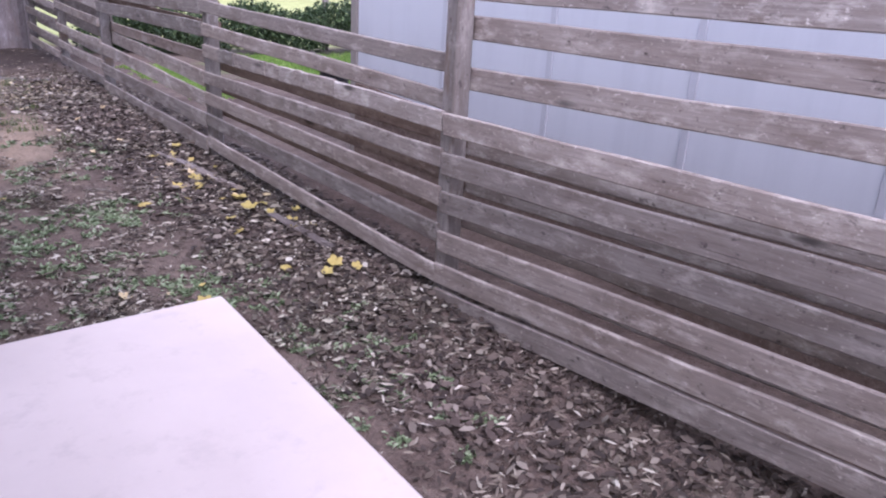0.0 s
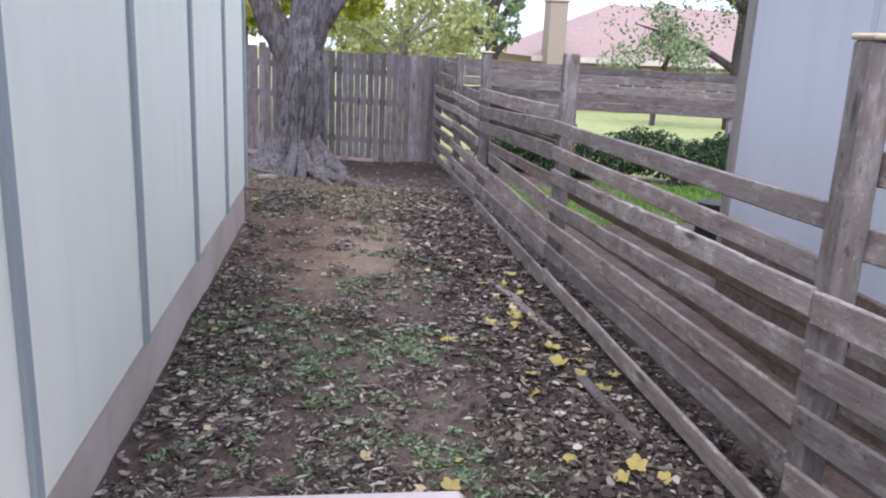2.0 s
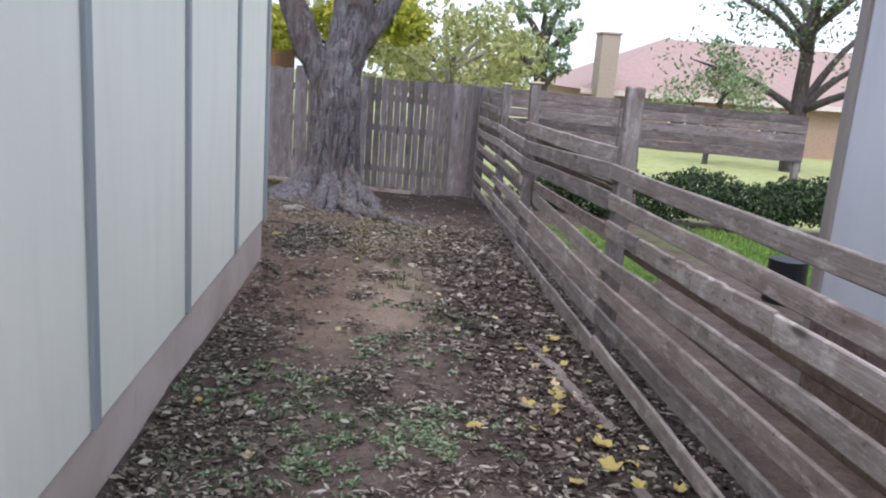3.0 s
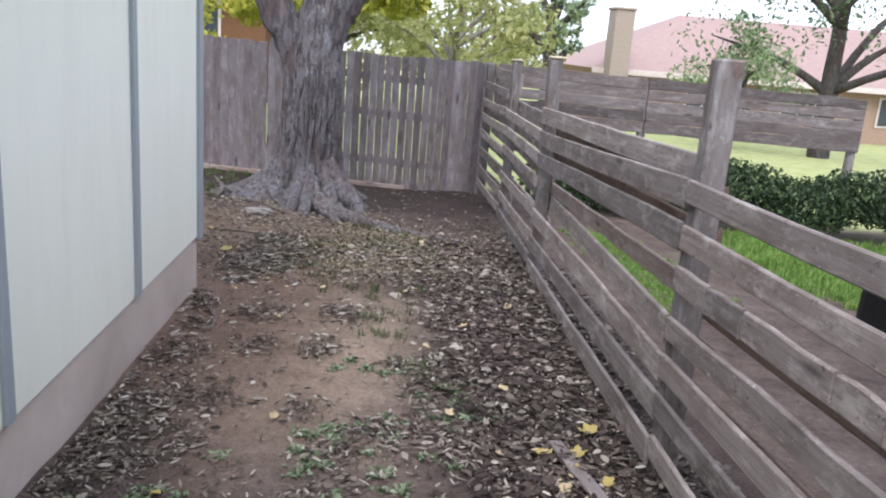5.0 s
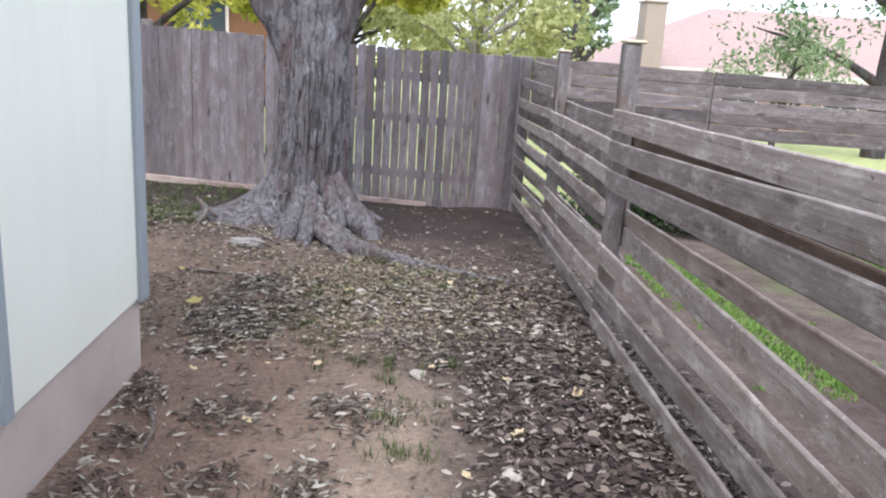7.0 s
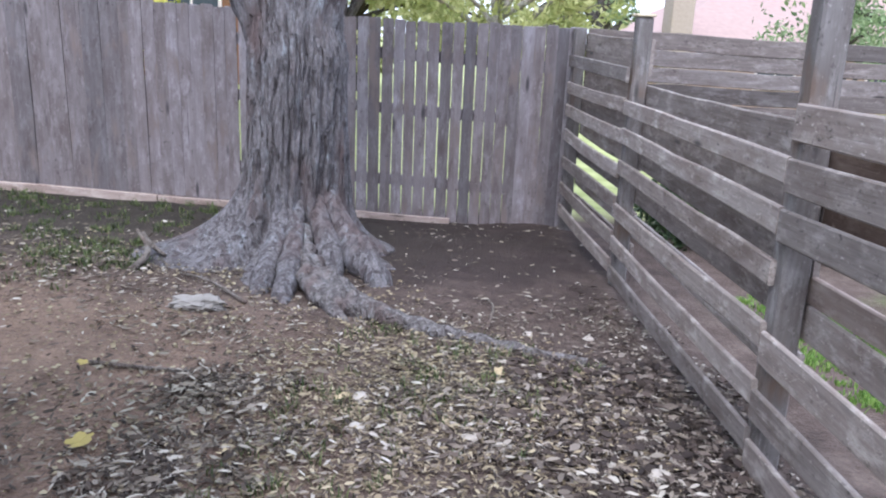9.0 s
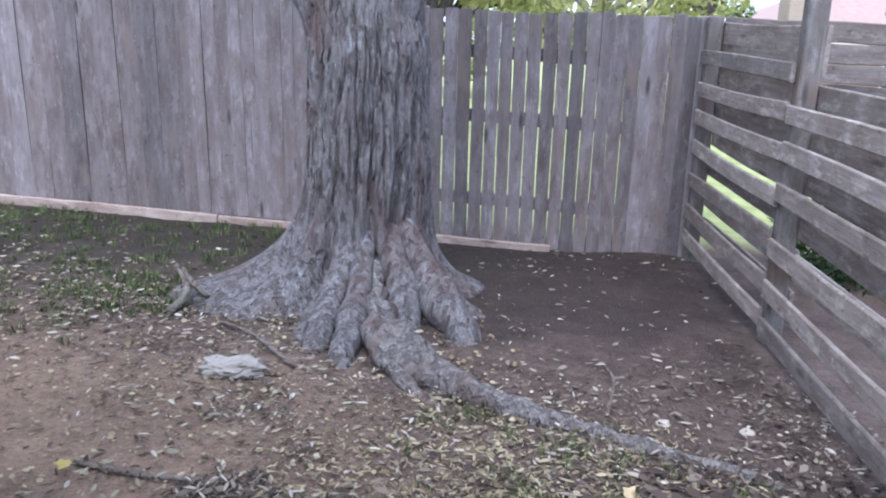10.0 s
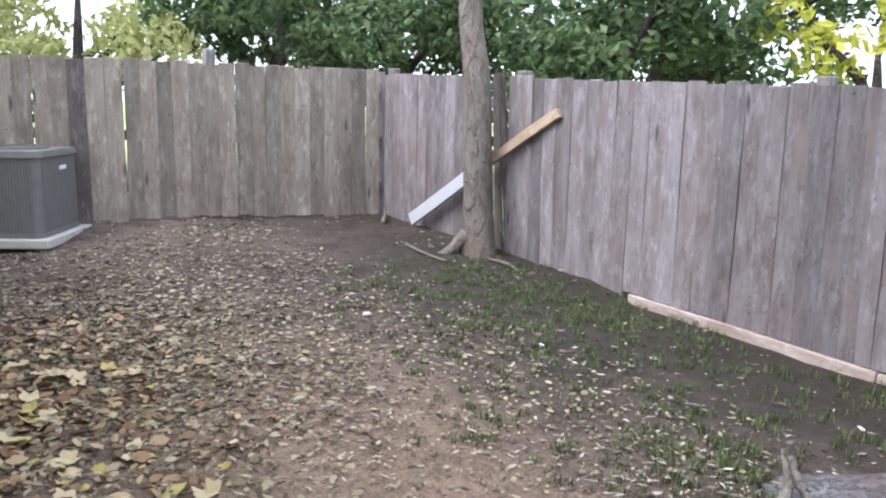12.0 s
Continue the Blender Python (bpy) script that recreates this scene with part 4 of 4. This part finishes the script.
for k in range(26):
    fallen(rs.uniform(0.1, 1.85), rs.uniform(3.2, 9.6), rs.uniform(0.018, 0.036), "p" if rs.random() < 0.95 else "y", rs, "pale fallen leaves")
for k in range(160):
    t = rs.random()
    x, y = rs.gauss(-2.5, 0.8), rs.gauss(8.65, 0.3)
    fallen(x, y, rs.uniform(0.025, 0.06), "y" if rs.random() < 0.4 else "p", rs, "yellow and pale leaves in the open yard")


# ---- leaf litter, weeds and grass ----
def litter(name, count, spread, size, material, seed, label, keep=lambda x, y: 1.0, slim=0.21):
    """Small dry curled leaves laid loosely on the ground."""
    r = np.random.RandomState(seed)
    vs, fs = [], []
    n = 0
    while n < count:
        x, y = r.uniform(*spread[:2]), r.uniform(*spread[2:])
        if r.rand() > keep(x, y):
            continue
        n += 1
        a, s, c = r.uniform(0, 6.283), size * r.uniform(0.45, 1.6), r.uniform(-0.9, 1.5)
        tilt, z0 = r.uniform(-0.9, 0.9), gz(x, y) + 0.006 + abs(r.normal(0, 0.009)) + 0.022 * noise.noise(Vector((x * 1.1, y * 1.1, 0))) + 0.012 * noise.noise(Vector((x * 4, y * 4, 3)))
        ca, sa = math.cos(a), math.sin(a)
        k = len(vs)
        w = slim * r.uniform(0.6, 1.3)
        for u, v, h in ((-1, 0, 0), (-0.3, w, 0.35), (0.5, w * 0.8, 0.3), (1, 0, 0.1), (0.5, -w * 0.8, 0.3), (-0.3, -w, 0.35)):
            lx, ly = u * s, v * s
            vs.append((x + ca * lx - sa * ly, y + sa * lx + ca * ly, z0 + abs(h) * s * c + tilt * v * s + 0.2 * s * abs(c) + (0.25 * c * s * u * u)))
        fs += [(k, k + 1, k + 5), (k + 1, k + 2, k + 4, k + 5), (k + 2, k + 3, k + 4)]
    return tagged(raw(name, vs, fs, material), label, "leaves", kind="stuff")


def corridor(x, y):
    if x < WX + 0.02 and y < 7.8:
        return 0.0
    if -0.1 < x < 1.12 and y < 3.0:
        return 0.0
    d = math.hypot((x - 0.55) / 0.75, (y - 6.9) / 1.5)
    bare = 1 - smooth01((d - 0.55) / 0.6)
    clump = noise.noise(Vector((x * 2.1, y * 2.1, 7))) + 0.6 * noise.noise(Vector((x * 5.5, y * 5.5, 2)))
    bias = 0.18 - 0.52 * bare + 0.45 * smooth01((x - 1.15) / 0.5) + 0.30 * (1 - smooth01((x - WX) / 0.35)) * (1 - smooth01((y - 7.0) / 0.8))
    return min(1.0, max(0.035, 0.10 * (1 - bare) + smooth01((clump + bias) * 1.7)))


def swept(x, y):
    """Where the dark soil by the tree and the back fence lies almost bare."""
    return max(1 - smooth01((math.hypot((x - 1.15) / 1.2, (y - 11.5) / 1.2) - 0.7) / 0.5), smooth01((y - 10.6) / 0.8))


def yard(x, y):
    if y < 7.85 and x < WX:
        return 0.0
    bare = math.hypot((x + 1.2) / 1.1, (y - 9.4) / 0.7)
    k = 0.25 + 0.75 * smooth01((bare - 0.5) / 0.8)
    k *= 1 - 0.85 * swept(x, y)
    return min(1.0, k * max(0.15, 0.55 + 0.8 * noise.noise(Vector((x * 1.1, y * 1.1, 17)))))


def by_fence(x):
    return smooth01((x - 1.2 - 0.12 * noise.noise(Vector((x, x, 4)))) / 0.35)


litter("leaf_litter", 24000, (-0.1, 2.2, 0.3, 9.2), 0.0185, M_LITTER, 11, "dry brown and grey leaf litter on the soil", lambda x, y: corridor(x, y) * (1 - 0.8 * by_fence(x)))
litter("leaf_litter", 15000, (1.1, 2.35, 0.3, 9.6), 0.021, M_LITTER_DARK, 31, "dark brown leaf litter under the fence", lambda x, y: by_fence(x), 0.34)
PILES = [(rs.uniform(-0.02, 1.35), rs.uniform(5.6, 9.2), rs.uniform(0.05, 0.13)) for k in range(34)] + [(0.80, 7.36, 0.14), (0.72, 6.75, 0.10), (0.28, 7.3, 0.09), (0.05, 6.6, 0.14), (0.12, 6.2, 0.15), (0.02, 7.0, 0.10)]
litter("leaf_litter", 5200, (-0.08, 1.6, 5.4, 9.4), 0.018, M_LITTER, 32, "small clumps of curled dry leaves on the bare soil", lambda x, y: max(max(0.0, 1 - math.hypot(x - px, (y - py) * 0.8) / (1.5 * pr)) for px, py, pr in PILES), 0.2)
litter("leaf_litter", 22000, (-6.6, 2.25, 7.9, 12.5), 0.017, M_LITTER, 12, "dry brown leaf litter across the yard", yard)
litter("leaf_litter", 9000, (0.2, 2.0, 7.8, 10.4), 0.0125, M_LITTER_YEL, 13, "tan and yellow leaf litter before the tree", lambda x, y: max(0.0, 1 - math.hypot((x - 1.0) / 1.0, (y - 9.0) / 1.1)))
litter("leaf_litter", 9500, (-5.6, -1.0, 7.8, 10.8), 0.0165, M_LITTER_YEL, 14, "tan autumn leaf litter in the open yard", lambda x, y: max(0.05, 1 - math.hypot((x + 3.2) / 2.0, (y - 9.2) / 1.3)), 0.38)

litter("leaf_litter", 2400, (-0.1, 2.1, 2.6, 9.4), 0.020, M_LITTER, 23, "larger curled brown leaves gathered along house and fence", lambda x, y: 0.0 if (x < WX + 0.02 and y < 7.75) or (x < 1.12 and y < 3.0) else max(smooth01((x - 1.25) / 0.5), (1 - smooth01((x - 0.15) / 0.3)) * (1 - smooth01((y - 5.6) / 0.8)), 0.06), 0.42)
litter("leaf_litter", 1700, (-4.6, -1.2, 8.0, 9.9), 0.025, M_LITTER_WARM, 24, "warm brown fallen leaves heaped in the open yard", lambda x, y: max(0.0, 1 - math.hypot((x + 2.9) / 1.5, (y - 8.7) / 1.0)), 0.5)
litter("leaf_crumbs", 16000, (-0.1, 2.3, 2.2, 10.2), 0.008, M_LITTER, 18, "tiny crumbs of dry leaf and twig on the soil", lambda x, y: corridor(x, y) ** 1.4, 0.5)
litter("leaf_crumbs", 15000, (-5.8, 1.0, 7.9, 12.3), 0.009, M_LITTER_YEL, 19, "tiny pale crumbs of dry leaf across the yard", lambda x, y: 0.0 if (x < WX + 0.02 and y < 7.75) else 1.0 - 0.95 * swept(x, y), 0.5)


def blades(name, clumps, material, seed, label, tall=0.05, wide=0.006, per=26, spread=0.5, broad=False):
    """Blades or small leaves standing in patches; clumps: x, y, radius, tufts."""
    r = np.random.RandomState(seed)
    vs, fs = [], []
    for cx, cy, rad, tufts in clumps:
        for _ in range(tufts):
            rr, aa = rad * math.sqrt(r.rand()) * (0.6 + 0.5 * r.rand()), r.uniform(0, 6.283)
            tx, ty = cx + rr * math.cos(aa) * 1.25, cy + rr * math.sin(aa)
            if (-0.12 > tx and ty < 7.82) or (ty < 3.02 and tx < 1.12):
                continue
            tz = gz(tx, ty) + 0.022 * noise.noise(Vector((tx * 1.1, ty * 1.1, 0))) + 0.012 * noise.noise(Vector((tx * 4, ty * 4, 3)))
            for _ in range(per):
                a, h, out = r.uniform(0, 6.283), tall * r.uniform(0.4, 1.2), r.uniform(0.2, 1.0) * spread
                bx, by = tx + r.normal(0, 0.02), ty + r.normal(0, 0.02)
                dx, dy = math.cos(a), math.sin(a)
                w = wide * r.uniform(0.7, 1.3)
                k = len(vs)
                ex, ey = bx + dx * h * out, by + dy * h * out
                if broad:
                    mz = tz + h * r.uniform(0.3, 0.9)
                    vs += [(bx, by, tz), (bx + dx * h * 0.6 - dy * w, by + dy * h * 0.6 + dx * w, mz), (bx + dx * h * 1.3, by + dy * h * 1.3, mz * 0.995 + tz * 0.005), (bx + dx * h * 0.6 + dy * w, by + dy * h * 0.6 - dx * w, mz)]
                    fs += [(k, k + 1, k + 2), (k, k + 2, k + 3)]
                else:
                    vs += [(bx - dy * w, by + dx * w, tz - 0.004), (bx + dy * w, by - dx * w, tz - 0.004), (bx + dx * h * out * 0.4 + dy * w * 0.7, by + dy * h * out * 0.4 - dx * w * 0.7, tz + h * 0.65), (ex, ey, tz + h), (bx + dx * h * out * 0.4 - dy * w * 0.7, by + dy * h * out * 0.4 + dx * w * 0.7, tz + h * 0.65)]
                    fs += [(k, k + 1, k + 2, k + 4), (k + 4, k + 2, k + 3)]
    return tagged(raw(name, vs, fs, material), label, "plants", kind="stuff")


blades("weeds", [(0.35, 5.05, 0.42, 60), (0.75, 4.55, 0.5, 55), (0.35, 4.2, 0.35, 40), (0.9, 3.7, 0.4, 40), (1.2, 4.7, 0.35, 34), (1.3, 3.3, 0.3, 24), (1.5, 2.6, 0.3, 22), (0.9, 5.7, 0.4, 26), (1.25, 6.2, 0.3, 16), (0.25, 3.5, 0.3, 20), (1.45, 2.0, 0.35, 22), (1.0, 6.6, 0.25, 10)],
       M_WEED, 3, "low green weeds creeping through the litter", 0.024, 0.008, 22, 1.0, True)
blades("grass", [(1.05, 9.15, 0.55, 40), (0.75, 8.7, 0.5, 22), (1.3, 9.5, 0.35, 20), (0.95, 7.4, 0.18, 9), (1.0, 7.0, 0.12, 7), (0.85, 8.0, 0.3, 10), (1.15, 7.8, 0.25, 9), (0.6, 8.3, 0.3, 9), (1.15, 6.5, 0.16, 6), (0.75, 9.9, 0.2, 12)], M_GRASS, 6, "sparse yellow-green grass tufts in the litter", 0.05, 0.0022, 16, 1.1)
blades("grass", [(-0.85, 10.75, 0.40, 110), (-1.3, 11.4, 0.6, 60), (-2.2, 11.6, 0.8, 130), (-3.1, 11.3, 0.9, 150), (-2.4, 12.2, 0.6, 70), (-3.6, 12.0, 0.6, 70), (-1.4, 10.4, 0.6, 36), (-2.1, 10.6, 0.7, 60), (-0.9, 12.2, 0.5, 34)], M_GRASS, 9, "thin green grass growing before the picket fence", 0.04, 0.0025, 16, 0.9)
blades("lawn", [(4.7 + 0.45 * i, 8.7 + 0.42 * j, 0.42, 44) for i in range(8) for j in range(8)], M_LAWN, 10, "bright green lawn of the neighbouring yard", 0.09, 0.005, 10, 0.6)
blades("grass", [(2.95 + 0.16 * (k % 3), 7.9 + 0.15 * k, 0.24, 34) for k in range(20)], M_LAWN, 15, "green grass along the far side of the fence", 0.03, 0.004, 14, 1.1)
tagged(leaf_cloud("hedge", [(3.0 + 0.36 * k, 12.25 + 0.12 * math.sin(k * 2.1), gz(5, 12.4) + 0.40 + 0.08 * math.sin(k * 1.3), 0.46) for k in range(15)], 21000, 0.038, M_HEDGE, None, 16), "dark green ivy hedge below the board fence", "hedge")
pot = link("plant_pot", prism([(0.10 * math.cos(a * math.pi / 10), 0.10 * math.sin(a * math.pi / 10)) for a in range(20)], -0.16, 0.16, 0.08), M_BLACK)
pot.matrix_world = pose(4.05, 7.42, 0.40, 0, 0, 0) @ Matrix.Diagonal((1.6, 1.6, 1.3, 1))
tagged(pot, "black plastic pot standing on the lawn", "pot")


# ---- trees and houses beyond the fences ----
def far_tree(x, y, tall, spread, leaf, count, size, seed, label, trunk=0.14, bark_mat=None, low=0.35, base=None, bare=6):
    r = random.Random(seed)
    z = gz(x, y) if base is None else base
    t = thing("tree", label, "tree", (x, y, z))
    top = Vector((r.uniform(-0.4, 0.4), r.uniform(-0.4, 0.4), tall * 0.8))
    c = curve([(0, 0, -0.1), (r.uniform(-0.1, 0.1), 0, tall * 0.25), (top.x * 0.6, top.y * 0.5, tall * 0.5), tuple(top)], 5)
    tube(c, ramp_list([trunk, trunk * 0.85, trunk * 0.6, trunk * 0.15], len(c)), 10, bark_mat or M_BARK_FAR, "trunk", t, 0.2, 4, seed)
    bl = []
    for k in range(bare):
        a = k * 2.4 + r.uniform(-0.4, 0.4)
        h0 = tall * r.uniform(0.28, 0.6)
        reach = spread * r.uniform(0.5, 1.0)
        e = (math.cos(a) * reach, math.sin(a) * reach, min(tall, h0 + tall * r.uniform(0.12, 0.35)))
        m = (e[0] * 0.45, e[1] * 0.45, h0 + (e[2] - h0) * 0.6)
        c = curve([(top.x * 0.4, top.y * 0.4, h0), m, e], 4)
        tube(c, ramp_list([trunk * 0.45, trunk * 0.3, trunk * 0.06], len(c)), 7, bark_mat or M_BARK_FAR, "limb", t, 0.2, 4, seed + k)
        bl += [(*e, spread * r.uniform(0.18, 0.36)), (m[0] * 1.5, m[1] * 1.5, m[2] + 0.2, spread * r.uniform(0.14, 0.28))]
    for k in range(10):
        a, h = r.uniform(0, 6.28), tall * r.uniform(low, 1.0)
        q = spread * r.uniform(0.2, 0.95) * math.sin(math.pi * min(0.95, max(0.15, h / tall)))
        bl.append((math.cos(a) * q, math.sin(a) * q, h, spread * r.uniform(0.16, 0.34)))
    leaf_cloud("crown", bl, count, size, leaf, t, seed)
    return t


far_tree(-0.2, 18.5, 4.9, 1.7, M_CROWN_YG, 7500, 0.10, 41, "yellow-green autumn tree behind the picket fence", low=0.5)
far_tree(-3.4, 18.0, 4.8, 1.9, M_CROWN_YG, 4000, 0.10, 42, "yellow-green autumn tree behind the picket fence", low=0.5)
far_tree(2.4, 20.5, 3.7, 1.7, M_CROWN_PALE, 2300, 0.09, 43, "thin pale tree with bare grey branches", bare=9, low=0.4, bark_mat=M_BARK_PALE)
far_tree(6.1, 30.0, 6.6, 1.55, M_CROWN_LIGHT, 2000, 0.11, 44, "round light green tree in a distant yard", 0.34, low=0.5, base=-1.2)
far_tree(12.6, 24.0, 8.6, 4.0, M_CROWN, 3600, 0.08, 45, "dark-limbed spreading tree in a distant yard", 0.30, low=0.45, bare=11, base=-1.2)
far_tree(10.4, 25.0, 4.3, 1.8, M_CROWN_LIGHT, 2600, 0.075, 46, "thin shrubby tree in a distant yard", 0.10, low=0.3, base=-1.2)
far_tree(-0.8, 29.0, 4.4, 3.2, M_CROWN_PALE, 3000, 0.16, 47, "pale olive distant tree beyond the yards", low=0.2)
far_tree(4.0, 33.0, 4.0, 3.4, M_CROWN_PALE, 3000, 0.16, 48, "pale olive distant tree beyond the yards", low=0.2)
for k, (x, y, h, s, m, n) in enumerate(((-4.7, 14.6, 3.3, 1.5, M_CROWN, 4800), (-6.3, 14.9, 4.0, 1.8, M_CROWN, 5600), (-8.3, 14.3, 4.0, 1.9, M_CROWN, 5600), (-8.5, 12.8, 3.7, 1.5, M_CROWN, 5200), (-9.6, 10.6, 3.6, 1.6, M_CROWN_PALE, 2600), (-10.8, 8.6, 4.2, 2.1, M_CROWN_PALE, 4500), (-6.0, 17.6, 5.0, 2.2, M_CROWN, 6000), (-2.5, 15.6, 2.7, 1.2, M_CROWN_YG, 1600), (-10.5, 13.5, 5.0, 2.0, M_CROWN, 5500))):
    far_tree(x, y, h, s, m, int(n * 1.35), 0.068, 60 + k, "leafy green tree crowding behind the fence" if m is M_CROWN else "pale olive tree behind the fence", low=0.22, bare=7, base=0.0)


def far_house(name, label, x0, x1, y0, y1, base, eave, ridge, roof_mat, wall_mat, windows):
    h = thing(name, label, "house", kind="")
    part("wall", box(x0, x1, y0, y1, base, eave), wall_mat, h)
    o = 0.5
    bm = bmesh.new()
    my, run = (y0 + y1) / 2, (y1 - y0) / 2
    v = [bm.verts.new(c) for c in ((x0 - o, y0 - o, eave), (x1 + o, y0 - o, eave), (x1 + o, y1 + o, eave), (x0 - o, y1 + o, eave), (x0 + run * 0.9, my, ridge), (x1 - run * 0.9, my, ridge))]
    for f in ((0, 1, 5, 4), (1, 2, 5), (2, 3, 4, 5), (3, 0, 4), (3, 2, 1, 0)):
        bm.faces.new([v[i] for i in f])
    part("roof", bm, roof_mat, h)
    part("fascia", box(x0 - o - 0.03, x1 + o + 0.03, y0 - o - 0.05, y0 - o - 0.002, eave - 0.16, eave + 0.05), M_FASCIA, h, "pale painted fascia board")
    for wx in windows:
        w = part("window", box(wx - 0.7, wx + 0.7, y0 - 0.05, y0 - 0.002, eave - 1.45, eave - 0.3), M_FASCIA, h)
        part("pane", box(wx - 0.62, wx - 0.03, y0 - 0.06, y0 - 0.052, eave - 1.38, eave - 0.37), M_GLASS, w)
        part("pane", box(wx + 0.03, wx + 0.62, y0 - 0.06, y0 - 0.052, eave - 1.38, eave - 0.37), M_GLASS, w)
    return h


nh = far_house("house", "low distant house with pinkish tan hip roof and chimney", 8.8, 27.0, 33.5, 43.0, -1.6, 1.35, 3.75, M_ROOF, M_HOUSE_WALL, (12.8, 16.6, 20.5))
ch = part("chimney", box(8.72, 9.42, 32.2, 33.2, -1.6, 3.45, 0.02), M_CHIMNEY, nh, "pinkish tan brick chimney")
part("chimney_cap", box(8.67, 9.47, 32.15, 33.25, 3.452, 3.54, 0.02), M_CHIMNEY, ch)
far_house("house", "brown wooden house glimpsed behind the tree", -6.5, -2.6, 26.0, 31.0, -1.6, 2.9, 4.0, M_ROOF_GREY, M_BROWN_WALL, (-4.5,))
